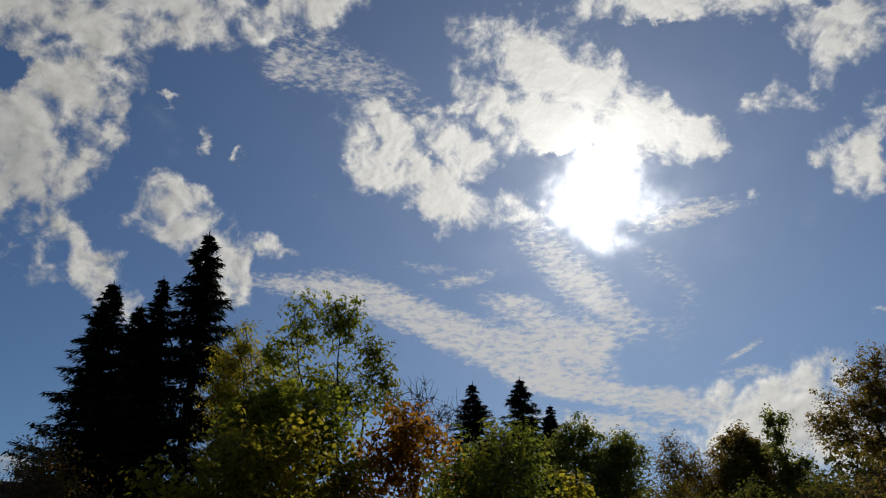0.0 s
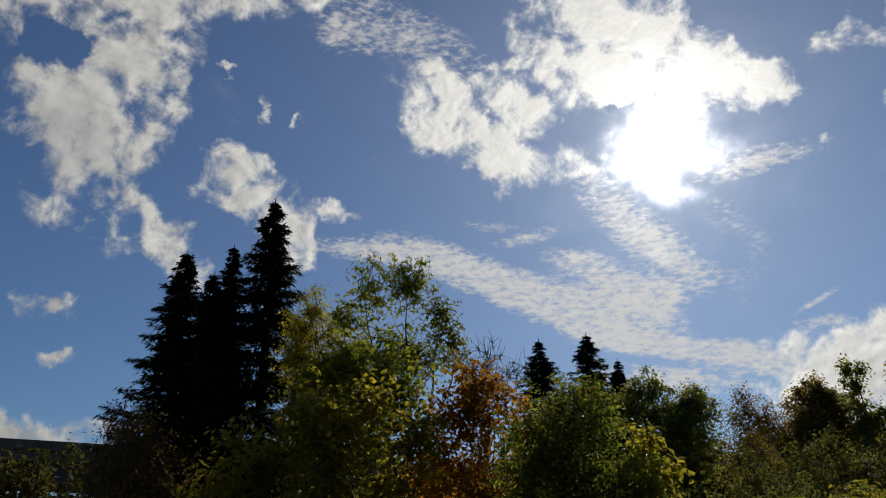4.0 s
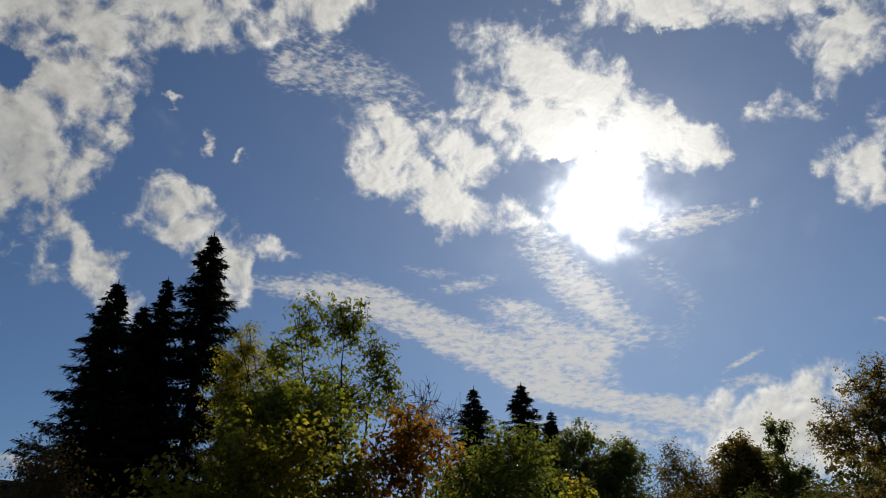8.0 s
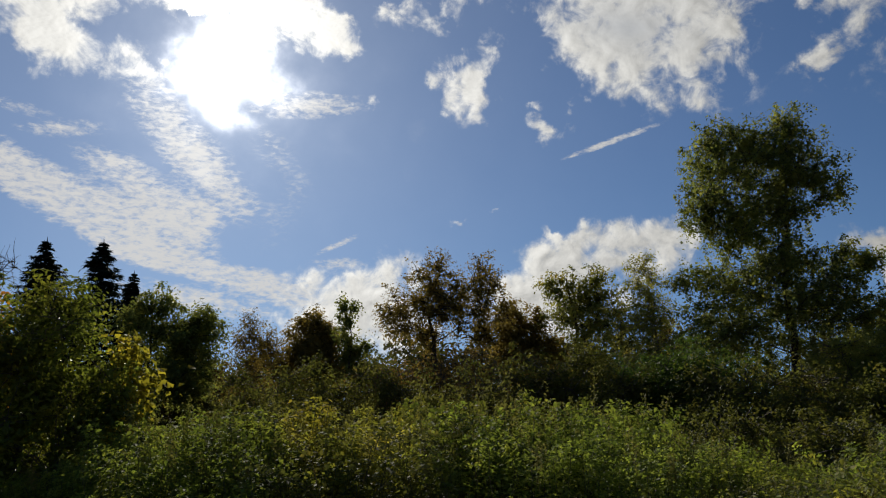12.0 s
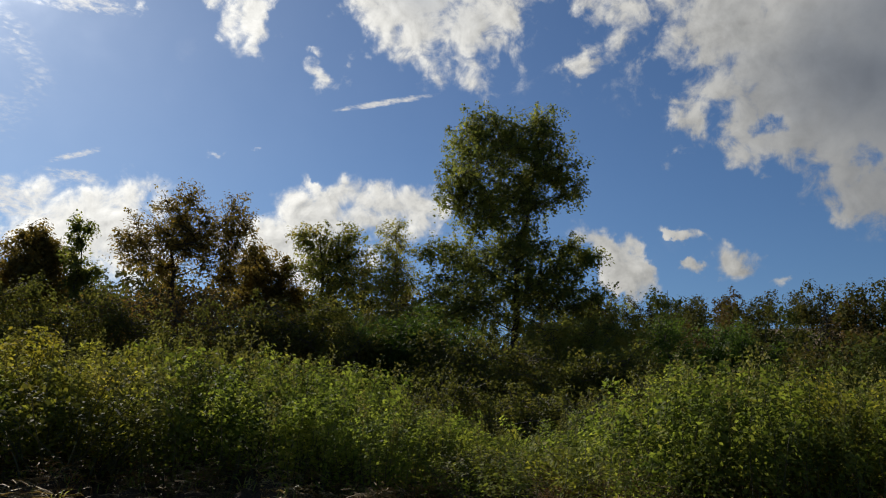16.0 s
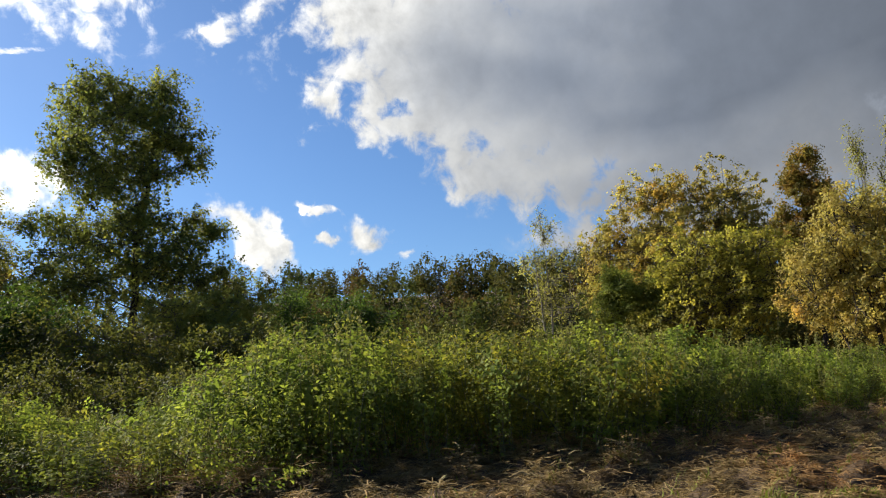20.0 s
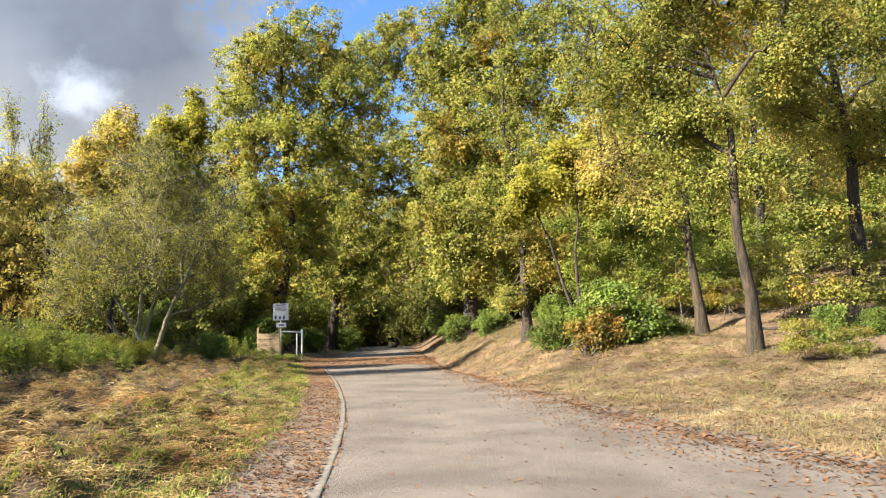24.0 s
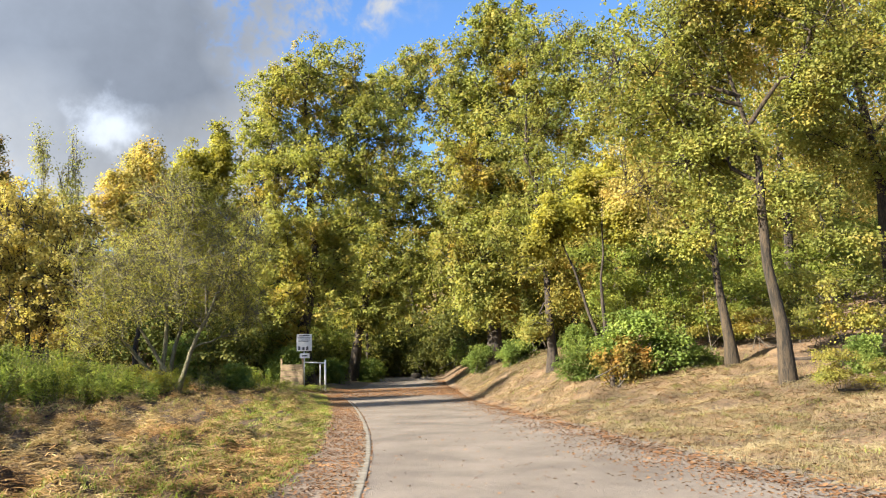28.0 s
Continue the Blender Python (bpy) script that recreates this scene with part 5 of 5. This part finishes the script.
spread_copies(under_d, [(*polar(146.6, 24.4), 0.7), (*polar(149.6, 24.2), 0.65), (*polar(152.6, 23.4), 0.6), (*polar(156.0, 22.4), 0.55), (*polar(162.4, 21.4), 0.5), (*polar(156.6, 17.0), 0.4), (*polar(159.6, 16.6), 0.45), (*polar(168, 22), 1.0), (*polar(154.8, 24), 0.8), (*polar(146.5, 26), 0.9), (*polar(149.5, 28.5), 1.0), (*polar(152.4, 26), 0.9), (*polar(156.5, 30), 1.1), (*polar(161.5, 27), 1.0), (*polar(144.0, 31), 1.1), (*polar(148.0, 34), 1.3), (*polar(154.0, 35), 1.3)], 107)

# ---- nettles and brambles along the field ----
M_SEED = leaf_mat("seed_heads", (0.09, 0.09, 0.03), (0.18, 0.18, 0.05), (0.30, 0.28, 0.09), 0.7, 0.4)


def nettle_clump(seed, n=20, per=130, leaf=M_NETTLE, tall=1.5, arch=0.12, label="tall stinging nettles in dense leaf"):
    """A clump about as tall as given, on stalks that stand close together."""
    rng = np.random.default_rng(seed)
    thing = tagged(new("nettle_clump"), label, "weeds", "nettles along the field")
    wood, P = [], []
    for k in range(n):
        a, r = rng.uniform(0, 2 * math.pi), 0.6 * rng.uniform(0, 1) ** 0.5
        foot = np.array([r * math.cos(a), r * math.sin(a), 0])
        b = a + rng.normal(0, 0.6)
        reach = abs(rng.normal(0, arch)) * tall
        tip = foot + [reach * math.cos(b), reach * math.sin(b), tall * rng.uniform(0.6, 1.05) * (1 - 0.25 * r)]
        pts = bend(foot, tip, rng, 0.10 if arch > 0.2 else 0.0, 0.04, 6)
        wood.append(tube(pts, np.linspace(0.009, 0.003, 6), 3))
        q = rng.uniform(0.02, 1.0, per) ** 0.5
        c = np.stack([np.interp(q, np.linspace(0, 1, 6), pts[:, i]) for i in range(3)], 1)
        P.append(c + rng.normal(0, 1, (per, 3)) * [0.13, 0.13, 0.035] * (1.25 - 0.85 * q[:, None]))
    v, f = join(wood)
    tagged(part("stalk_growth", np_mesh("stalk_growth", v, f, M_STALK, smooth=True), thing), kind="stuff")
    P = np.concatenate(P)
    out = P * [0.6, 0.6, 0.0] + [0, 0, 0.75]
    v, f = leaves(P, 0.064, rng, 0.56, 0.8, out)
    part("foliage", np_mesh("foliage", v, f, leaf), thing)
    wood, P = [], []
    for k in range(5):
        a, r = rng.uniform(0, 2 * math.pi), 0.5 * rng.uniform(0, 1) ** 0.5
        foot = np.array([r * math.cos(a), r * math.sin(a), tall * 0.5])
        tip = foot + [rng.normal(0, 0.08), rng.normal(0, 0.08), tall * rng.uniform(0.36, 0.60)]
        pts = bend(foot, tip, rng, 0.0, 0.03, 4)
        wood.append(tube(pts, np.linspace(0.005, 0.002, 4), 3))
        q = rng.uniform(0.45, 1.0, 34)
        c = np.stack([np.interp(q, np.linspace(0, 1, 4), pts[:, i]) for i in range(3)], 1)
        P.append(c + rng.normal(0, 1, (34, 3)) * [0.03, 0.03, 0.015])
    v1, f1 = leaves(np.concatenate(P), 0.045, rng, 0.5, 0.5)
    v2, f2 = join(wood)
    tagged(part("seed_growth", np_mesh("seed_growth", *join([(v1, f1), (v2, f2)]), M_SEED), thing, "pale seed heads above the leaves"), kind="stuff")
    return thing


AZ_ROW = (2, 12, 20, 33, 43, 50, 57, 61, 67, 71, 76, 88, 98, 104, 112)
D_ROW = (10.5, 8.8, 8.2, 8.0, 7.4, 7.2, 7.4, 7.6, 8.0, 8.4, 8.8, 9.4, 13.0, 17.0, 23.0)
AZ_TOP = (2, 6, 9.5, 14, 20, 26, 33, 40, 43, 46, 52, 55, 57, 61, 65, 68, 71, 75, 81, 88, 93, 97, 101, 106, 111, 114)
EL_TOP = (3.0, 2.4, 4.2, 5.6, 5.6, 5.9, 6.4, 5.8, 5.0, 3.3, 1.6, 0.2, -0.4, 3.0, 5.2, 6.6, 6.3, 5.3, 4.5, 4.9, 4.0, 2.9, 2.3, 1.5, 0.3, -0.4)
protos = [nettle_clump(110), nettle_clump(111), nettle_clump(112),
          nettle_clump(113, 22, 90, M_NETTLE, 1.3, 0.5, "arching brambles in bright green leaf"),
          nettle_clump(114, 22, 90, M_THICKET_SHADE, 1.2, 0.5, "dark green arching brambles")]
HIGH = (1.5, 1.5, 1.5, 1.35, 1.25)
rng = np.random.default_rng(9)
made = 0
for row in range(0, 7):
    az = 2.0
    while az < (112 if row >= 0 else 64):
        d = float(np.interp(az, AZ_ROW, D_ROW)) + row * 0.62 + rng.uniform(-0.2, 0.2)
        x, y = polar(az, d)
        z = float(ground(x, y))
        el = float(np.interp(az, AZ_TOP, EL_TOP))
        tall = (EYE + min(d, float(np.interp(az, AZ_ROW, D_ROW)) + 2.2) * math.tan(radians(el)) - z) * (0.76, 0.88, 0.94, 0.98, 1.0, 1.02, 1.04)[row] * rng.uniform(0.84, 1.10)
        tall = max(tall, 0.40)
        which = made if made < len(protos) else (4 if row < 0 else rng.choice(5, p=[0.22, 0.22, 0.22, 0.26, 0.08]))
        k = tall / HIGH[which]
        w_ = max(0.7, min(1.25, k)) * rng.uniform(0.9, 1.15)
        m = pose(x, y, z - 0.02, rng.normal(0, 4), rng.normal(0, 4), rng.uniform(0, 360)) @ Matrix.Diagonal((w_, w_, k, 1))
        if made < len(protos):
            protos[which].matrix_world = m
        else:
            first = Matrix.Diagonal(protos[which].scale).inverted().to_4x4()
            copy_thing(protos[which], m @ first)
        made += 1
        az += math.degrees(0.95 / d)


for az, d, k in ((114.6, 29.5, 0.55), (115.6, 31, 0.7), (116.6, 30.5, 0.6), (117.5, 33, 0.75), (118.5, 33.5, 0.7), (119.2, 35.5, 0.5), (120.3, 36.5, 0.3), (121.0, 37.6, 0.28), (121.8, 38.2, 0.3), (122.4, 38.0, 0.3), (113.2, 26.5, 0.5), (112.2, 25.0, 0.55)):
    x, y = polar(az, d)
    which = int(rng.choice(5))
    first = Matrix.Diagonal(protos[which].scale).inverted().to_4x4()
    copy_thing(protos[which], pose(x, y, float(ground(x, y)) - 0.02, 0, 0, rng.uniform(0, 360)) @ Matrix.Diagonal((1.0, 1.0, k, 1)) @ first)


# ---- mown field, bank and fallen leaves ----
def blades(P, length, width, rng, flat):
    P = np.asarray(P, float)
    n = len(P)
    a = rng.uniform(0, 2 * math.pi, n)
    up = rng.uniform(0.0, 0.4, n) if flat else rng.uniform(0.6, 2.4, n)
    d = np.stack([np.cos(a), np.sin(a), up], 1)
    d /= np.linalg.norm(d, axis=1, keepdims=True)
    w = np.stack([-np.sin(a), np.cos(a), rng.normal(0, 0.3, n)], 1)
    L = length * rng.uniform(0.5, 1.3, (n, 1))
    bow = np.stack([np.cos(a), np.sin(a), -np.ones(n)], 1) * L * 0.16
    mid_p = P + d * L * 0.55
    V = np.stack([P - w * width / 2, P + w * width / 2, mid_p + w * width * 0.4, mid_p - w * width * 0.4, P + d * L + bow], 1).reshape(-1, 3)
    k = np.arange(n)[:, None] * 5
    F = np.concatenate([k + [0, 1, 2], k + [0, 2, 3], k + [3, 2, 4]], 1).reshape(-1, 3)
    return V, F


def field_points(rng, n, u0, u1, l0, l1, clump=0.0, side="left"):
    u = u0 + (u1 - u0) * rng.uniform(0, 1, n) ** 1.25
    l = rng.uniform(l0, l1, n)
    v = kerb_line(u) + l if side == "left" else right_edge(u) - l
    x, y = from_road(u, v)
    if clump:
        keep = ((4.0 * lump(x, y) if side == "left" else bumps(x, y, 1.1) + 0.6 * bumps(x + 3, y, 2.7)) + rng.normal(0, 0.16 if side == "left" else 0.3, n)) > clump
        x, y = x[keep], y[keep]
    return np.stack([x, y, ground(x, y)], 1)


def tufts(rng, centres, per, radius, length, width, flat):
    """Blades that stand or lie in tufts round the given places."""
    P = np.repeat(centres, per, 0)
    P = P + np.concatenate([rng.normal(0, radius, (len(P), 2)), np.zeros((len(P), 1))], 1)
    P[:, 2] = ground(P[:, 0], P[:, 1]) + (rng.uniform(0, 0.05, len(P)) if flat else 0)
    return blades(P, length, width, rng, flat)


rng = np.random.default_rng(12)
lying = tufts(rng, field_points(rng, 15000, -6, 34, 0.9, 9.5, -0.05), 12, 0.09, 0.15, 0.009, True)
stubble = tufts(rng, field_points(rng, 4000, -6, 34, 1.0, 9.5, 0.28), 14, 0.06, 0.09, 0.009, False)
heapsites = field_points(rng, 5600, -6, 34, 1.1, 9.5, 0.24)
P = np.repeat(heapsites, 40, 0)
wide_of = np.repeat(rng.uniform(0.12, 0.34, (len(heapsites), 1)), 40, 0)
off = rng.normal(0, 0.55, (len(P), 2))
P[:, :2] += off * wide_of
P[:, 2] = ground(P[:, 0], P[:, 1]) + (wide_of[:, 0] * 0.95) * np.exp(-1.4 * (off ** 2).sum(1)) * rng.uniform(0.3, 1.0, len(P))
clods = blades(P, 0.14, 0.010, rng, True)
thatch = tufts(rng, field_points(rng, 15000, 1, 15, 0.95, 8.0, -0.2), 12, 0.08, 0.13, 0.008, True)
v, f = join([lying, stubble, clods, thatch])
tagged(new("cut_straw", np_mesh("cut_straw", v, f, M_STRAW)), "dry mown straw in rough tufts on the field", "straw", kind="stuff")
v, f = join([tufts(rng, field_points(rng, 6200, -6, 36, 0.85, 2.9, -0.6), 10, 0.07, 0.10, 0.010, False),
             tufts(rng, field_points(rng, 5200, -6, 34, 1.2, 9.0, 0.3), 10, 0.07, 0.11, 0.011, False)])
tagged(new("grass", np_mesh("grass", v, f, M_GRASS)), "patchy short green grass in the mown field", "grass", kind="stuff")
v, f = join([tufts(rng, field_points(rng, 11000, 4, 55, 0.25, 6.0, -0.95, "right"), 11, 0.09, 0.13, 0.005, False),
             tufts(rng, field_points(rng, 9000, 0, 55, 0.2, 5.5, -0.95, "right"), 11, 0.12, 0.22, 0.007, True)])
tagged(new("dry_grass", np_mesh("dry_grass", v, f, M_HAY)), "long pale dry grass on the roadside bank", "grass", kind="stuff")
v, f = tufts(rng, field_points(rng, 1300, 6, 45, 0.6, 6.0, 0.1, "right"), 14, 0.07, 0.10, 0.007, False)
tagged(new("grass", np_mesh("grass", v, f, M_GRASS)), "green grass tufts on the roadside bank", "grass", kind="stuff")


def litter(name, P, size, seed, label):
    rng = np.random.default_rng(seed)
    P = np.asarray(P)
    n = len(P)
    a = rng.uniform(0, 2 * math.pi, n)
    d = np.stack([np.cos(a), np.sin(a), rng.normal(0, 0.14, n)], 1)
    w = np.stack([-np.sin(a), np.cos(a), rng.normal(0, 0.18, n)], 1)
    L = size * rng.uniform(0.6, 1.3, (n, 1))
    P = P + [0, 0, 0.006] + np.abs(d[:, 2:3]) * L * [[0, 0, 0.4]]
    V = np.stack([P - d * L * 0.5, P + w * L * 0.35 + [0, 0, 0.008], P + d * L * 0.5, P - w * L * 0.35 + [0, 0, 0.008]], 1).reshape(-1, 3)
    k = np.arange(n)[:, None] * 4
    F = np.concatenate([k + [0, 1, 2], k + [0, 2, 3]], 1).reshape(-1, 3)
    tagged(new(name, np_mesh(name, V, F, M_LITTER)), label, "leaves", kind="stuff")


rng = np.random.default_rng(15)
n = 13000
u = 2 + 60 * rng.uniform(0, 1, n) ** 1.3
edge = np.where(rng.uniform(0, 1, n) < 0.84, np.abs(rng.normal(0, 0.6, n)), rng.uniform(0, 5.5, n))
v_ = np.minimum(right_edge(u) + edge, kerb_line(u) - 0.02)
x, y = from_road(u, v_)
road_leaves = np.stack([x, y, np.zeros(n)], 1)
# dense brown leaves stand in for the oak's shadow band over the lane
n = 9000
u = rng.uniform(33, 44, n)
x, y = from_road(u, right_edge(u) + rng.uniform(0, 1, n) * (kerb_line(u) + 3.5 - right_edge(u)))
carpet = np.stack([x, y, np.maximum(ground(x, y), 0.0)], 1)
verge_leaves = field_points(rng, 17000, -6, 36, 0.05, 1.2)
wood_leaves = field_points(rng, 46000, -4, 50, 2.0, 20, -0.6, "right")
edge_leaves = field_points(rng, 40000, -4, 60, -0.3, 4.6, -0.8, "right")
edge_leaves[:, 2] = np.maximum(edge_leaves[:, 2], 0.0)
litter("fallen_leaves", np.vstack([road_leaves, verge_leaves + [0, 0, 0.012]]), 0.048, 16, "brown fallen leaves scattered on lane and verge")
litter("fallen_leaves", np.vstack([carpet]), 0.10, 17, "rust-brown leaves standing in for the oak's shade band across the lane")
litter("fallen_leaves", np.vstack([wood_leaves, edge_leaves]), 0.075, 18, "dry brown leaves covering the woodland bank")

# ---- made things: kerb, sign, gate, viaduct ----
kerb_me = box("kerb_stone", (0.98, 0.13, 0.22), M_KERB, (0, 0, 0), 0.02)
kerb = tagged(new("kerb"), "weathered concrete kerb stones along the lane", kind="structure")
for k in range(40):
    u = -4 + k * 1.0
    x0, y0 = from_road(u - 0.5, float(kerb_line(u - 0.5)) + 0.06)
    x1, y1 = from_road(u + 0.5, float(kerb_line(u + 0.5)) + 0.06)
    ob = new("kerb_stone", kerb_me)
    ob.parent = kerb
    ob.matrix_basis = pose((x0 + x1) / 2, (y0 + y1) / 2, -0.098 + random.uniform(-0.005, 0.005), 0, random.uniform(-0.4, 0.4), math.degrees(math.atan2(y1 - y0, x1 - x0)))


def rod(name, p, q, r, mat, sides=10):
    v, f = tube([p, (Vector(p) + Vector(q)) / 2, q], [r, r, r], sides)
    n0 = len(v)
    v = np.vstack([v, [p], [q]])
    cap = [(n0, (j + 1) % sides, j) for j in range(sides)] + [(n0 + 1, n0 - sides + j, n0 - sides + (j + 1) % sides) for j in range(sides)]
    return np_mesh(name, v, np.vstack([f, cap]), mat, smooth=False)


sx, sy = polar(121.6, 39.0)
sz = float(ground(sx, sy))
sign = new("notice_sign")
sign.matrix_world = pose(sx, sy, sz, 0, 0, -121.6)
tagged(sign, "white notice board with a small plate on a grey metal post", "sign")
part("post", rod("post", (0, 0.03, -0.05), (0, 0.03, 2.62), 0.03, M_ZINC), sign, "grey galvanised post")
board = part("board", box("board", (0.72, 0.025, 0.80), M_WHITE, (0, -0.015, 2.22), 0.01), sign, "white notice board")
for k, (w_, h_, x_, z_) in enumerate(((0.50, 0.05, 0.0, 2.55), (0.58, 0.022, 0, 2.46), (0.54, 0.022, 0, 2.40), (0.58, 0.022, 0, 2.34), (0.48, 0.022, -0.04, 2.28), (0.10, 0.17, -0.24, 1.96), (0.10, 0.14, -0.04, 1.94), (0.10, 0.17, 0.14, 1.95))):
    part("print_bar", box("print_bar", (w_, 0.006, h_), M_INK, (x_, -0.031, z_), 0.001), board, "dark printed bar")
plate = part("plate", box("plate", (0.46, 0.02, 0.22), M_WHITE, (0.02, -0.015, 1.60), 0.008), sign, "small white plate")
part("print_bar", box("print_bar", (0.26, 0.006, 0.07), M_INK, (0.02, -0.029, 1.60), 0.001), plate, "dark printed bar")

bx, by = polar(120.75, 39.4)
fence = new("board_fence")
fence.matrix_world = pose(bx, by, float(ground(bx, by)), 0, 0, -128)
tagged(fence, "low weathered wooden board fence behind the sign", "fence")
for k in range(4):
    part("fence_board", box("fence_board", (1.05, 0.03, 0.27), M_WOOD, (0, 0, 0.34 + k * 0.285), 0.008), fence)
for x_ in (-0.5, 0.5):
    part("fence_post", box("fence_post", (0.09, 0.09, 1.64), M_WOOD, (x_, 0.07, 0.80), 0.012), fence)

gx, gy = polar(122.9, 39.5)
gate = new("barrier_gate")
gate.matrix_world = pose(gx, gy, float(ground(gx, gy)), 0, 0, -116)
tagged(gate, "white metal barrier with upright post and crossbar", "gate")
part("gate_post", rod("gate_post", (0.10, 0, -0.05), (0.10, 0, 1.5), 0.05, M_WHITE), gate)
part("gate_post", rod("gate_post", (-0.14, 0.05, -0.05), (-0.14, 0.05, 1.3), 0.03, M_WHITE), gate)
part("crossbar", rod("crossbar", (-0.95, 0.03, 1.42), (0.08, 0.03, 1.36), 0.03, M_WHITE), gate)

for k, (az, d, ln, r, tu) in enumerate(((124.9, 64, 2.2, 0.22, 20), (129.4, 74, 2.6, 0.25, -30), (156.6, 20.5, 1.6, 0.035, 40), (158.0, 17.0, 1.2, 0.025, 75))):
    x, y = polar(az, d)
    log = new("fallen_log", rod("fallen_log", (-ln / 2, 0, 0), (ln / 2, 0, 0.03), r, M_BARK, 12))
    log.matrix_world = pose(x, y, max(float(ground(x, y)), 0) + r * 0.8, 0, 0, tu)
    tagged(log, "dark fallen log lying on the ground", "log")
x, y = polar(143.0, 20.8)
stump = new("broken_stump")
stump.matrix_world = pose(x, y, float(ground(x, y)) - 0.05, 0, 0, 0)
tagged(stump, "broken stump with bright orange split wood", "stump")
part("bark", rod("bark", (0, 0, 0), (0.03, 0, 0.42), 0.08, M_BARK, 10), stump)
v, f = tube([(0.03, 0, 0.40), (0.05, 0, 0.55), (0.02, 0, 0.74)], [0.07, 0.055, 0.012], 8)
part("split_wood", np_mesh("split_wood", v, f, M_WOODLOG), stump, "bright orange split wood")

# the motorway viaduct behind the spruces
vx, vy = polar(-34.0, 125.0)
via = new("viaduct")
via.matrix_world = pose(vx, vy, 0, 0, 0, 33.0)
tagged(via, "grey concrete road viaduct on tall piers", "bridge")
top = EYE + 125 * math.tan(radians(8.25))
part("parapet", box("parapet", (190, 0.4, 1.3), M_CONCRETE, (-20, -7.4, top - 0.65), 0.05), via)
part("deck", box("deck", (190, 14.5, 0.9), M_CONCRETE, (-20, 0, top - 1.72), 0.05), via)
part("deck_edge", box("deck_edge", (190, 0.5, 1.0), M_CONCRETE, (-20, -7.1, top - 2.1), 0.04), via)
for y_ in (-5.0, 0.0, 5.0):
    part("girder", box("girder", (190, 1.2, 3.0), M_STEEL, (-20, y_, top - 3.72), 0.04), via, "dark steel girder")
for x_ in (-78, -41, -3.5, 34):
    for y_ in (-4.5, 4.5):
        part("pier", box("pier", (2.2, 2.6, top - 5.0), M_CONCRETE, (x_, y_, (top - 5.4) / 2), 0.12), via)
